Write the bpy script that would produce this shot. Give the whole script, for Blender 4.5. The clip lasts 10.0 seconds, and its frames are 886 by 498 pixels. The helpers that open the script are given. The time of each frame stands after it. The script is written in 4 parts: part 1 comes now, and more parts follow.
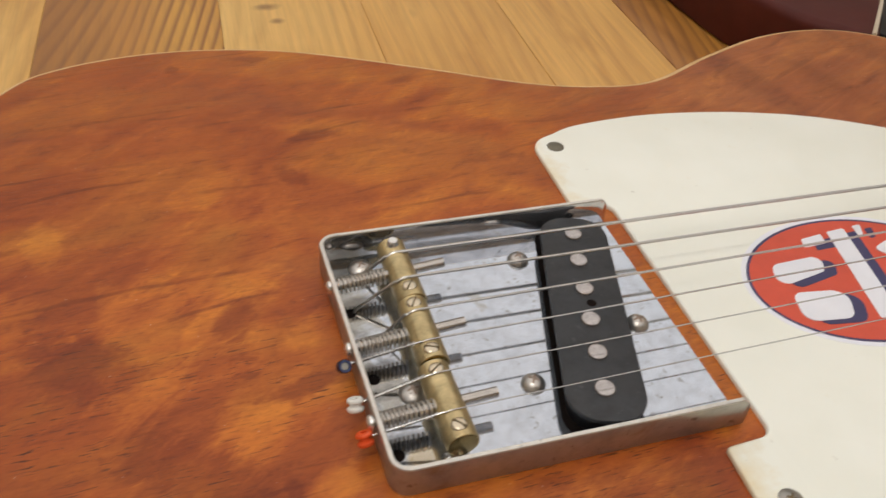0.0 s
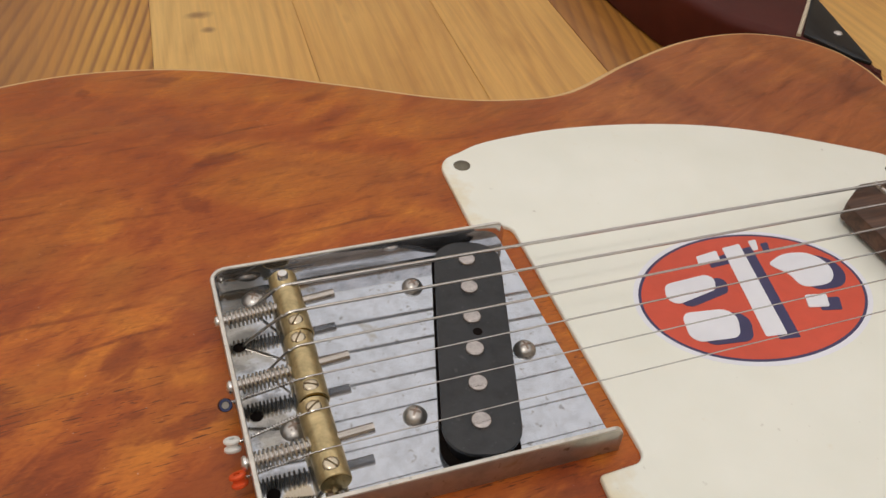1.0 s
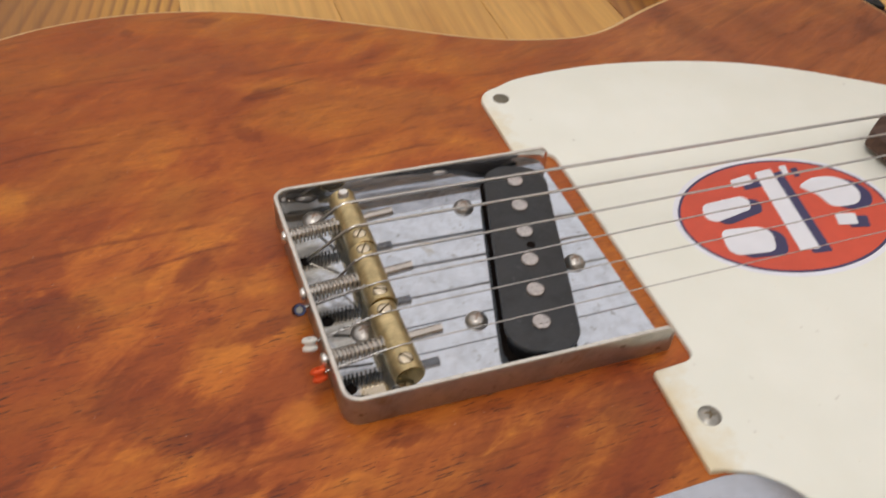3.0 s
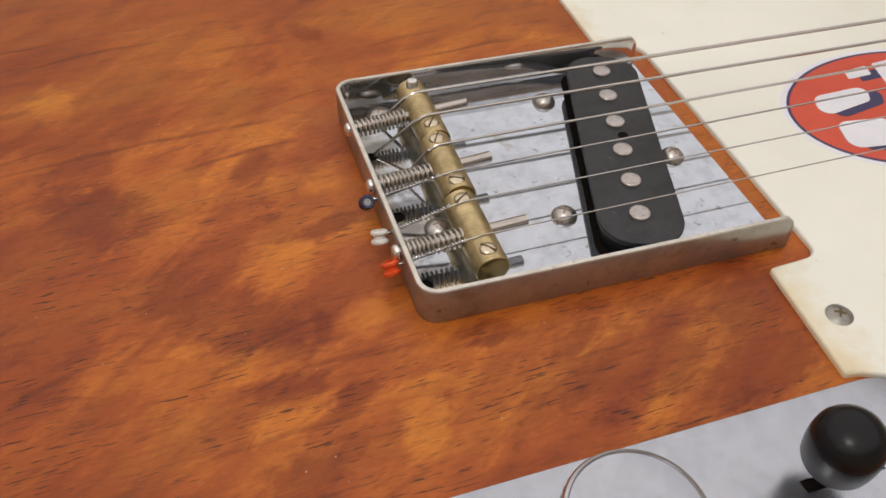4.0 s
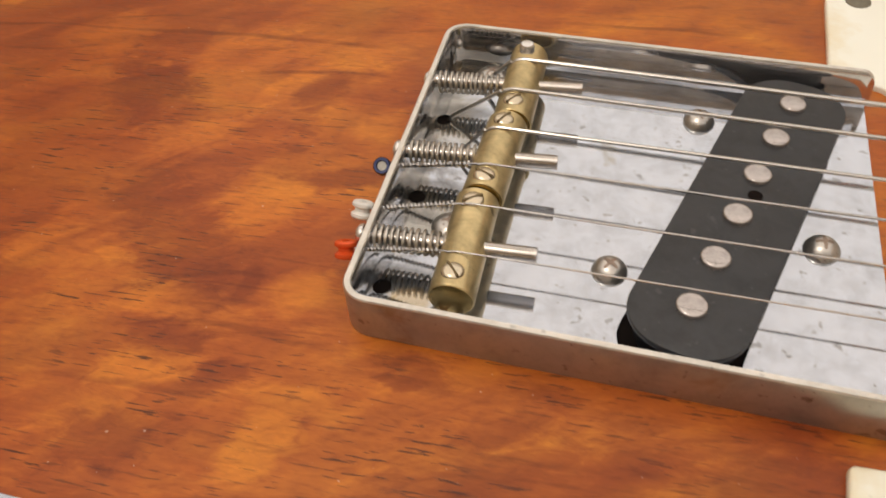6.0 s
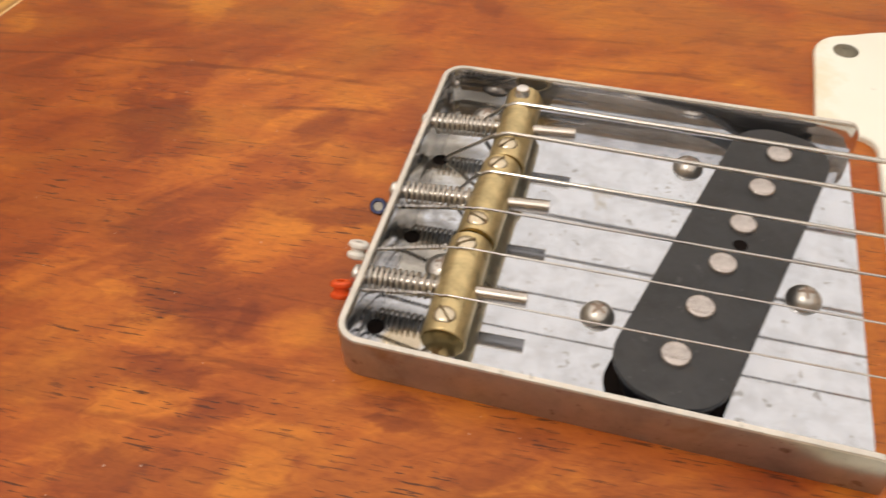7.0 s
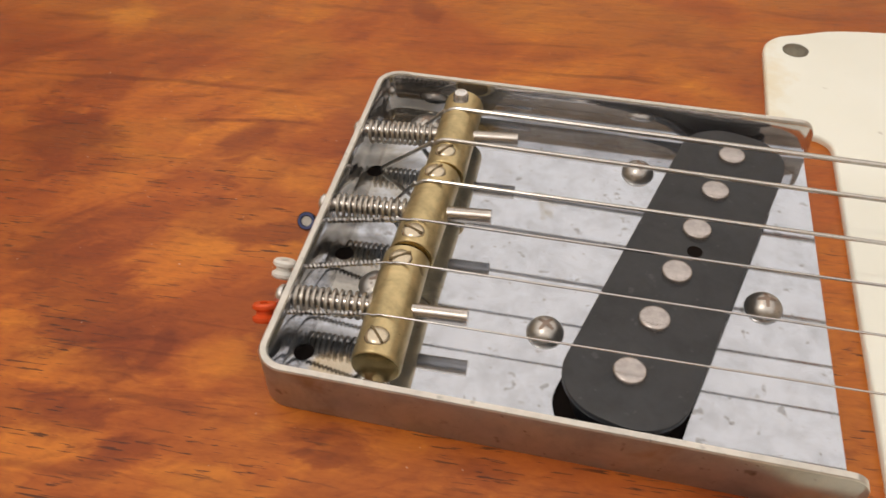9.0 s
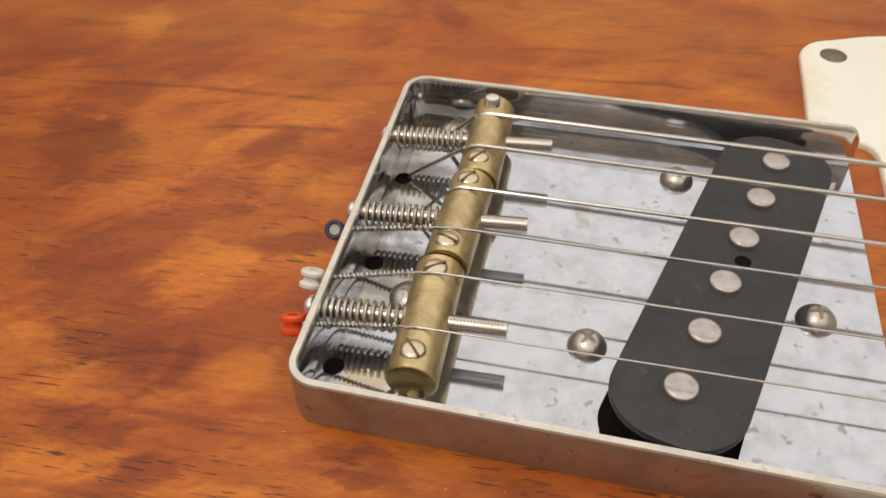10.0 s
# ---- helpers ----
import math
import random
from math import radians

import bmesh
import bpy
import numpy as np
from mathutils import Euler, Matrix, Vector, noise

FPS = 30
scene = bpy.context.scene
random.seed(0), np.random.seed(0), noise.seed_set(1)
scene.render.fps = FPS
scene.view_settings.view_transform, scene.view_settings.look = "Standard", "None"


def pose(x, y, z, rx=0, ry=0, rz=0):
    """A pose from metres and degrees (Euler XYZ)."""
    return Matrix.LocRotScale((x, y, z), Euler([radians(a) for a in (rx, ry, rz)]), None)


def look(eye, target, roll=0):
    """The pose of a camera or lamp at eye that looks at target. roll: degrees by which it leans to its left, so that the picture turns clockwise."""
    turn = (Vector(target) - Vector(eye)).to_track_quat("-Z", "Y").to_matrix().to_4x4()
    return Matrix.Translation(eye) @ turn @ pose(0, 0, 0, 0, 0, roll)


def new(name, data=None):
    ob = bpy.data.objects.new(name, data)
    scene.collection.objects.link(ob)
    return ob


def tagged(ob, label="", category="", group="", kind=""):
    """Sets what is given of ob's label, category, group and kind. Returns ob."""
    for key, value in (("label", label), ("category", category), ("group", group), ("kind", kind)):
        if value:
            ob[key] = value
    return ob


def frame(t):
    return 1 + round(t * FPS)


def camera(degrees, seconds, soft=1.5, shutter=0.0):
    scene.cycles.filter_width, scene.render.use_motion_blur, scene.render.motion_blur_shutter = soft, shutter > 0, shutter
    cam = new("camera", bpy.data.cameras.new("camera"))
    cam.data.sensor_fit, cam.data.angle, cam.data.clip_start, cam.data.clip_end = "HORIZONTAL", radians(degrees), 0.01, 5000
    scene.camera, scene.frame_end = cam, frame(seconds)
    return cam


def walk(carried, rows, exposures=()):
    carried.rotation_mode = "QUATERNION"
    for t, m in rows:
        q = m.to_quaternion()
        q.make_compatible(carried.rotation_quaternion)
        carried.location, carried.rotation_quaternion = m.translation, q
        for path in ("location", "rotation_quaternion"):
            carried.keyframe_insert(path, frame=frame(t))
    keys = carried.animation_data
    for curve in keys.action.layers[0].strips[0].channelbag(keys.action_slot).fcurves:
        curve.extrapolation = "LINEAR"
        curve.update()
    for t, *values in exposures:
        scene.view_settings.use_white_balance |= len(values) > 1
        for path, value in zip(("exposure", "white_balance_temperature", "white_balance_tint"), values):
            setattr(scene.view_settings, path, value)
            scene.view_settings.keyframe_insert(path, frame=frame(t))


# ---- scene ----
cam = camera(56.18, 10.0, 1.5, 0.35)
PATH = [
    (0, (-0.02750, -0.13110, 0.19917), (0.02545, 0.01113, 0.06892), 4.58),
    (0.5, (-0.01194, -0.13030, 0.20814), (0.04331, 0.00955, 0.07628), 4.66),
    (0.8, (-0.00918, -0.13243, 0.21536), (0.04533, 0.00505, 0.08072), 4.42),
    (1, (-0.00110, -0.13234, 0.21236), (0.05397, 0.00577, 0.07860), 4.13),
    (1.2, (-0.00499, -0.13303, 0.21388), (0.05112, 0.00368, 0.07912), 4.37),
    (1.5, (-0.00099, -0.13453, 0.21483), (0.05568, 0.00163, 0.07975), 4.26),
    (1.8, (-0.01580, -0.14060, 0.21145), (0.04095, -0.00544, 0.07540), 4.36),
    (2, (-0.01082, -0.13960, 0.21154), (0.04608, -0.00468, 0.07531), 4.42),
    (2.5, (-0.02021, -0.14057, 0.20956), (0.03748, -0.00619, 0.07314), 4.74),
    (2.8, (-0.02238, -0.13819, 0.21027), (0.03549, -0.00467, 0.07307), 4.89),
    (3, (-0.02442, -0.14468, 0.20678), (0.03230, -0.01104, 0.06921), 4.54),
    (3.2, (-0.03335, -0.14355, 0.19383), (0.02216, -0.01133, 0.05441), 4.20),
    (4.3, (-0.02817, -0.13774, 0.17607), (0.01307, -0.00351, 0.03365), 0.09),
    (4.5, (-0.03032, -0.12597, 0.17946), (0.01008, 0.00960, 0.03808), -0.31),
    (4.8, (-0.02383, -0.12518, 0.17092), (0.00912, 0.01081, 0.02802), -2.26),
    (5, (-0.00638, -0.12042, 0.15768), (0.01661, 0.01355, 0.01097), -1.40),
    (5.2, (0.02204, -0.12467, 0.14860), (0.01885, 0.00852, -0.00056), -2.32),
    (5.3, (0.03515, -0.11961, 0.15217), (0.02162, 0.00908, -0.00033), -3.38),
    (5.5, (0.04878, -0.12318, 0.15798), (0.01711, 0.00848, 0.01080), -5.04),
    (5.7, (0.04600, -0.11855, 0.15251), (0.00887, 0.01140, 0.00508), -4.74),
    (6.8, (0.03483, -0.10624, 0.15661), (-0.00659, 0.02512, 0.01160), -2.71),
    (7, (0.04104, -0.11002, 0.15891), (0.00222, 0.02206, 0.01382), -2.05),
    (7.2, (0.04513, -0.10838, 0.16101), (0.00876, 0.02460, 0.01612), -1.42),
    (7.5, (0.04622, -0.11043, 0.15120), (0.01375, 0.02493, 0.00759), -0.81),
    (7.8, (0.04668, -0.10542, 0.14626), (0.01454, 0.02958, 0.00224), -1.11),
    (8, (0.04677, -0.09927, 0.14347), (0.01653, 0.03651, -0.00024), -0.49),
    (8.5, (0.04559, -0.10191, 0.14799), (0.01526, 0.03512, 0.00551), -0.77),
    (8.8, (0.04674, -0.10193, 0.14725), (0.01560, 0.03534, 0.00517), -1.11),
    (9, (0.04349, -0.10224, 0.14947), (0.01278, 0.03589, 0.00813), -0.92),
    (9.5, (0.04027, -0.10161, 0.14877), (0.00735, 0.03825, 0.00965), -1.52),
    (9.8, (0.03801, -0.09758, 0.14151), (0.00586, 0.04175, 0.00168), -1.16),
    (10, (0.03799, -0.09963, 0.14445), (0.00560, 0.04085, 0.00583), -1.21),
]
walk(cam, [(t, look(eye, target, roll)) for t, eye, target, roll in PATH],
     exposures=[(0.0, -0.03, 6300, 8), (0.5, -0.12, 6300, 8), (1.0, -0.18, 6300, 9), (1.5, -0.20, 6250, 9), (2.5, -0.12, 6230, 10), (3.0, -0.08, 6220, 10), (4.5, 0.03, 6350, 10), (5.0, 0.17, 6450, 8), (5.5, 0.12, 6950, 11), (7.0, 0.31, 6900, 10), (7.5, 0.05, 6750, 10),
                (8.0, -0.08, 6700, 10), (9.0, 0.06, 6700, 10), (10.0, 0.16, 6650, 8)])

# ---- world and light ----
world = bpy.data.worlds.new("room_air")
world.use_nodes = True
world.node_tree.nodes["Background"].inputs["Color"].default_value = (0.9, 0.95, 1.0, 1)
world.node_tree.nodes["Background"].inputs["Strength"].default_value = 0.05
scene.world = world

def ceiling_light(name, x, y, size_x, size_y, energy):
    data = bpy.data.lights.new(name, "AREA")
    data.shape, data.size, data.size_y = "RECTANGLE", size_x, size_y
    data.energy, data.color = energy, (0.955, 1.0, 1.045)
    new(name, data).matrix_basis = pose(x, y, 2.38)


# a wide area lamp added for the soft light bounced off the ceiling
ceiling_light("ceiling_bounce", 0.0, 0.9, 6.4, 6.4, 100)

lamp_data = bpy.data.lights.new("ceiling_bulb", "POINT")
lamp_data.energy = 20
lamp_data.shadow_soft_size = 0.045
lamp_data.color = (1.0, 0.93, 0.84)
lamp = new("ceiling_bulb", lamp_data)
lamp.matrix_basis = pose(-0.62, -0.60, 2.2)

# ---- materials ----
def nodes_of(name):
    m = bpy.data.materials.new(name)
    m.use_nodes = True
    nt = m.node_tree
    return m, nt, nt.nodes["Principled BSDF"]


def add(nt, kind, **values):
    n = nt.nodes.new(kind)
    for k, val in values.items():
        n.inputs[k].default_value = val
    return n


def coords(nt, scale=(1, 1, 1), rot=0.0, shift=(0, 0, 0)):
    """Object coordinates, turned by rot degrees about z and then stretched."""
    tc = nt.nodes.new("ShaderNodeTexCoord")
    mp = nt.nodes.new("ShaderNodeMapping")
    mp.vector_type = "TEXTURE"
    mp.inputs["Scale"].default_value = [1 / k for k in scale]
    mp.inputs["Rotation"].default_value = (0, 0, radians(rot))
    mp.inputs["Location"].default_value = shift
    nt.links.new(tc.outputs["Object"], mp.inputs["Vector"])
    return mp.outputs["Vector"]


def noise_tex(nt, vec, scale, detail=4.0, rough=0.55, distort=0.0):
    n = add(nt, "ShaderNodeTexNoise", Scale=scale, Detail=detail, Roughness=rough, Distortion=distort)
    nt.links.new(vec, n.inputs["Vector"])
    return n.outputs["Fac"]


def ramp(nt, fac, stops):
    r = nt.nodes.new("ShaderNodeValToRGB")
    el = r.color_ramp.elements
    el[0].position, el[0].color = stops[0][0], (*stops[0][1], 1)
    el[1].position, el[1].color = stops[-1][0], (*stops[-1][1], 1)
    for p, c in stops[1:-1]:
        e = el.new(p)
        e.color = (*c, 1)
    nt.links.new(fac, r.inputs["Fac"])
    return r.outputs["Color"]


def mixc(nt, fac, a, b, mode="MIX"):
    m = nt.nodes.new("ShaderNodeMix")
    m.data_type, m.blend_type = "RGBA", mode
    for sock, val in ((m.inputs[0], fac), (m.inputs[6], a), (m.inputs[7], b)):
        if isinstance(val, (int, float)):
            sock.default_value = val
        elif isinstance(val, tuple):
            sock.default_value = (*val, 1)
        else:
            nt.links.new(val, sock)
    return m.outputs[2]


def maths(nt, op, a, b=0.0):
    m = nt.nodes.new("ShaderNodeMath")
    m.operation = op
    for sock, val in ((m.inputs[0], a), (m.inputs[1], b)):
        if isinstance(val, (int, float)):
            sock.default_value = val
        else:
            nt.links.new(val, sock)
    return m.outputs[0]


def maprange(nt, val, a, b, c=0.0, d=1.0):
    m = add(nt, "ShaderNodeMapRange", **{"From Min": a, "From Max": b, "To Min": c, "To Max": d})
    nt.links.new(val, m.inputs["Value"])
    return m.outputs["Result"]


def bump(nt, bsdf, height, strength, dist):
    b = add(nt, "ShaderNodeBump", Strength=strength, Distance=dist)
    nt.links.new(height, b.inputs["Height"])
    nt.links.new(b.outputs["Normal"], bsdf.inputs["Normal"])


# patches of figure in the top, in centimetres: centre, half length, half width, angle
# the bright ones hold the figure's shifting sheen as fixed colour
BRIGHT = ((-4.65, 2.05, 2.8, 1.48, 86), (-2.5, -1.05, 1.14, 1.13, 76.8), (-2.8, -3.85, 1.57, 0.55, -7.1), (-2.85, -4.95, 1.03, 0.47, 18.4),
    (-1, -3.05, 0.81, 0.58, 61.4), (-8.2, 3.6, 1.4, 1.3, 21.8), (-7.1, 6.25, 1.24, 0.65, 96), (-2.55, 3.5, 1.46, 0.94, 32.3),
    (-2.7, -5.05, 1.26, 0.36, 21.3), (-0.45, -5.7, 0.87, 0.62, 48), (-5.8, -3.1, 1.33, 0.74, 11.3), (-4.5, -2.9, 0.66, 0.16, -11.3),
    (-5.47, 4.01, 0.92, 0.38, 81.78), (-8.46, 3.68, 1.61, 0.79, 35.18), (-11.78, 4.62, 0.76, 0.62, 77.17), (-0.03, -5.19, 1.23, 0.4, 1.91),
    (-0.56, -6, 0.99, 0.57, 71.39), (-1.92, 3.85, 1.45, 0.75, -6.76))
DARK = ((-3.75, -2.15, 2.94, 1.23, -46.8), (-6.15, 1.65, 2.3, 1.34, -45), (-2.65, -4.5, 0.76, 0.45, 20), (-1.6, -5.05, 0.73, 0.42, 26.6),
    (1.45, -4.3, 1.11, 0.36, -6.7), (-1.2, -0.3, 1.36, 0.39, 16.7), (-3, -6.5, 1.2, 0.75, 12.5), (-2.9, -4.45, 0.73, 0.42, 26.6),
    (-1.9, -3.15, 0.71, 0.4, 90), (-2.45, 2.2, 1.43, 0.63, 87.4), (1.22, -4.47, 0.78, 0.18, -2.14), (1.1, 10.23, 1.03, 0.46, 7.41),
    (-0.06, 8.07, 0.9, 0.54, -65.3), (-3.18, 15.61, 0.37, 0.29, -44.16), (-0.32, 15.9, 0.97, 0.33, -10.82), (19.02, 8.8, 2.2, 0.61, 87.91),
    (6.3, -6.6, 2.4, 1.1, 12), (3.9, -5.7, 3.2, 1.6, 8), (7, -5.2, 2.2, 1.3, 20))


def patches(nt, vec, rows):
    """The soft union of oblong patches."""
    total = None
    for x, y, hl, hw, ang in rows:
        mp = nt.nodes.new("ShaderNodeMapping")
        mp.vector_type = "TEXTURE"
        mp.inputs["Location"].default_value = (x / 100, y / 100, 0)
        mp.inputs["Rotation"].default_value = (0, 0, radians(ang))
        mp.inputs["Scale"].default_value = (hl / 100, hw / 100, 10)
        nt.links.new(vec, mp.inputs["Vector"])
        g = nt.nodes.new("ShaderNodeTexGradient")
        g.gradient_type = "SPHERICAL"
        nt.links.new(mp.outputs["Vector"], g.inputs["Vector"])
        total = g.outputs["Fac"] if total is None else maths(nt, "MAXIMUM", total, g.outputs["Fac"])
    return total


def figured_wood():
    """Orange-red bubinga: ribbon figure, fine streaks, short dark pores along x."""
    m, nt, b = nodes_of("figured_red_wood")
    fig = noise_tex(nt, coords(nt, (34, 95, 10), 36, (0.013, 0.004, 0)), 1.0, 3.0, 0.5, 0.9)
    broad = noise_tex(nt, coords(nt, (17, 30, 10), 14, (0.31, 0.12, 0)), 1.0, 3.0, 0.5, 1.2)
    streak = noise_tex(nt, coords(nt, (42, 560, 20), 2), 1.0, 5.0, 0.62, 0.9)
    swirl = noise_tex(nt, coords(nt, (26, 120, 10), 6, (0.07, 0.03, 0)), 1.0, 3.0, 0.55, 2.4)
    near = nt.nodes.new("ShaderNodeTexGradient")
    near.gradient_type = "SPHERICAL"
    nt.links.new(coords(nt, (6.5, 8.5, 1), 0, (-0.05, -0.02, 0)), near.inputs["Vector"])
    base = ramp(nt, broad, [(0.30, (0.30, 0.058, 0.008)), (0.46, (0.39, 0.090, 0.011)), (0.58, (0.455, 0.126, 0.014)), (0.75, (0.51, 0.168, 0.020))])
    rib = ramp(nt, fig, [(0.34, (0.56, 0.46, 0.42)), (0.46, (0.88, 0.83, 0.80)), (0.53, (1.05, 1.05, 1.02)), (0.58, (1.34, 1.48, 1.4)), (0.70, (1.48, 1.75, 1.7))])
    c = mixc(nt, maprange(nt, near.outputs["Fac"], 0.0, 0.45, 0.22, 0.34), base, rib, "MULTIPLY")
    st = ramp(nt, streak, [(0.28, (0.70, 0.64, 0.62)), (0.5, (1, 1, 1)), (0.8, (1.08, 1.10, 1.1))])
    c = mixc(nt, 0.5, c, st, "MULTIPLY")
    sw = ramp(nt, swirl, [(0.28, (0.62, 0.53, 0.54)), (0.40, (1, 1, 1)), (0.7, (1.05, 1.06, 1.05))])
    c = mixc(nt, 0.75, c, sw, "MULTIPLY")
    # short crinkles across the figure and a fine fleck
    crinkle = noise_tex(nt, coords(nt, (120, 330, 50), 9, (0.2, 0.4, 0)), 1.0, 4.0, 0.62, 1.6)
    ck = ramp(nt, crinkle, [(0.30, (0.70, 0.60, 0.58)), (0.44, (0.97, 0.95, 0.94)), (0.62, (1.06, 1.08, 1.06)), (0.75, (1.22, 1.30, 1.3))])
    c = mixc(nt, 0.65, c, ck, "MULTIPLY")
    fleck = noise_tex(nt, coords(nt, (500, 1300, 100), 3, (0.6, 0.1, 0)), 1.0, 3.0, 0.6, 0.5)
    c = mixc(nt, 0.5, c, ramp(nt, fleck, [(0.3, (0.80, 0.76, 0.74)), (0.5, (1, 1, 1)), (0.72, (1.14, 1.18, 1.2))]), "MULTIPLY")
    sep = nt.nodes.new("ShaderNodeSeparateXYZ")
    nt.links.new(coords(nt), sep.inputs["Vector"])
    # broad darkening towards the tail: dimmer light put into the wood colour
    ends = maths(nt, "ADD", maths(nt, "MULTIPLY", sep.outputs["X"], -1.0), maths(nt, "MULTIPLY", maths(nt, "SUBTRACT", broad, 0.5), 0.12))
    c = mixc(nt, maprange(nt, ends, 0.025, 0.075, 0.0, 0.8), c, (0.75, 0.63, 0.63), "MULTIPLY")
    # the upper horn's greyish gloss veil, painted into the wood colour
    horn = maths(nt, "ADD", maths(nt, "ADD", sep.outputs["X"], maths(nt, "MULTIPLY", sep.outputs["Y"], 0.8)), maths(nt, "MULTIPLY", maths(nt, "SUBTRACT", broad, 0.5), 0.08))
    horn = maprange(nt, horn, 0.16, 0.23, 0.0, 1.0)
    c = mixc(nt, maths(nt, "MULTIPLY", horn, 0.5), c, (0.31, 0.11, 0.045))
    # fanned figure in the upper horn
    fan = noise_tex(nt, coords(nt, (22, 120, 10), 24, (0.4, 0.2, 0)), 1.0, 4.0, 0.6, 1.8)
    c = mixc(nt, horn, c, ramp(nt, fan, [(0.30, (0.66, 0.58, 0.56)), (0.45, (0.95, 0.93, 0.92)), (0.56, (1.04, 1.05, 1.05)), (0.72, (1.22, 1.30, 1.3))]), "MULTIPLY")
    shade_band = noise_tex(nt, coords(nt, (40, 13, 5), 8, (0.13, 0.55, 0)), 1.0, 2.0, 0.5, 0.4)
    c = mixc(nt, maths(nt, "MULTIPLY", horn, maprange(nt, shade_band, 0.50, 0.66, 0.0, 0.6)), c, (0.62, 0.54, 0.56), "MULTIPLY")
    # a few wavy dark growth lines
    line = add(nt, "ShaderNodeTexWave", Scale=26.0, Distortion=6.0, Detail=3.0)
    line.inputs["Detail Scale"].default_value = 1.4
    line.bands_direction = "Y"
    nt.links.new(coords(nt, (0.35, 1, 1), 5), line.inputs["Vector"])
    seen = noise_tex(nt, coords(nt, (18, 40, 10), 0, (0.5, 0.9, 0)), 1.0, 2.0, 0.5)
    thin = maths(nt, "MULTIPLY", maprange(nt, line.outputs["Fac"], 0.94, 0.995), maprange(nt, seen, 0.52, 0.64, 0.0, 0.6))
    thin = maths(nt, "MULTIPLY", thin, maths(nt, "SUBTRACT", 1.0, horn))
    c = mixc(nt, thin, c, (0.42, 0.30, 0.30), "MULTIPLY")
    wob = add(nt, "ShaderNodeTexNoise", Scale=75.0, Detail=4.0, Roughness=0.6)
    nt.links.new(coords(nt), wob.inputs["Vector"])
    shift = nt.nodes.new("ShaderNodeVectorMath")
    shift.operation = "MULTIPLY_ADD"
    shift.inputs[1].default_value = (0.010, 0.009, 0.0)
    nt.links.new(wob.outputs["Color"], shift.inputs[0])
    nt.links.new(coords(nt, shift=(0.005, 0.0045, 0)), shift.inputs[2])
    curl = noise_tex(nt, coords(nt, (75, 210, 20), 40, (0.33, 0.71, 0)), 1.0, 4.0, 0.6, 1.3)
    ragged = maths(nt, "ADD", maths(nt, "MULTIPLY", maths(nt, "SUBTRACT", fig, 0.5), 0.6), maths(nt, "MULTIPLY", maths(nt, "SUBTRACT", crinkle, 0.5), 0.6))
    ragged = maths(nt, "ADD", ragged, maths(nt, "MULTIPLY", maths(nt, "SUBTRACT", curl, 0.5), 0.6))
    lit = maths(nt, "ADD", patches(nt, shift.outputs["Vector"], BRIGHT), ragged)
    dim = maths(nt, "SUBTRACT", patches(nt, shift.outputs["Vector"], DARK), ragged)
    c = mixc(nt, maprange(nt, lit, 0.08, 0.50, 0.0, 0.62), c, (1.45, 1.82, 1.7), "MULTIPLY")
    dimmed = maths(nt, "MULTIPLY", maprange(nt, dim, 0.12, 0.52, 0.0, 0.76), maths(nt, "SUBTRACT", 1.0, maths(nt, "MULTIPLY", horn, 0.72)))
    c = mixc(nt, dimmed, c, (0.58, 0.44, 0.42), "MULTIPLY")
    # purple-brown haze, more of that veil set down as colour
    haze = noise_tex(nt, coords(nt, (22, 9, 5), 62, (0.02, 0.6, 0)), 1.0, 2.0, 0.5, 0.6)
    c = mixc(nt, maprange(nt, haze, 0.60, 0.72, 0.0, 0.30), c, (0.21, 0.060, 0.025))
    pore = noise_tex(nt, coords(nt, (150, 1800, 100), 2, (1, 4, 0)), 1.0, 2.0, 0.6, 0.25)
    where = noise_tex(nt, coords(nt, (34, 70, 30)), 1.0, 3.0, 0.55)
    p = maths(nt, "MULTIPLY", maprange(nt, pore, 0.60, 0.635), maprange(nt, where, 0.42, 0.56))
    p = maths(nt, "MULTIPLY", p, maths(nt, "SUBTRACT", 1.0, maths(nt, "MULTIPLY", horn, 0.8)))
    closed = maths(nt, "ADD", sep.outputs["Y"], maths(nt, "MULTIPLY", maths(nt, "SUBTRACT", seen, 0.5), 0.10))
    p = maths(nt, "MULTIPLY", p, maprange(nt, closed, 0.0, 0.05, 1.0, 0.30))
    c = mixc(nt, maths(nt, "MULTIPLY", p, 0.85), c, (0.055, 0.014, 0.005))
    dust = noise_tex(nt, coords(nt, (1, 1, 1), 0, (3, 1, 2)), 900.0, 1.0, 0.5)
    c = mixc(nt, maprange(nt, dust, 0.79, 0.81, 0.0, 0.35), c, (0.7, 0.6, 0.5))
    nt.links.new(c, b.inputs["Base Color"])
    nt.links.new(maprange(nt, crinkle, 0.25, 0.75, 0.30, 0.44), b.inputs["Roughness"])
    b.inputs["Specular IOR Level"].default_value = 0.34
    bump(nt, b, maths(nt, "SUBTRACT", maths(nt, "MULTIPLY", streak, 0.25), p), 0.25, 0.0003)
    return m


def pale_wood(name, c0, c1, axis=(8, 160, 160), rough=0.45):
    m, nt, b = nodes_of(name)
    n = noise_tex(nt, coords(nt, axis), 1.0, 4.0, 0.6, 0.8)
    nt.links.new(ramp(nt, n, [(0.3, c0), (0.7, c1)]), b.inputs["Base Color"])
    b.inputs["Roughness"].default_value = rough
    bump(nt, b, n, 0.15, 0.0003)
    return m


KNOTS = ((2.0, 30.0, 1.0, 0.6, 8), (2.35, 28.2, 0.55, 0.5, 0))


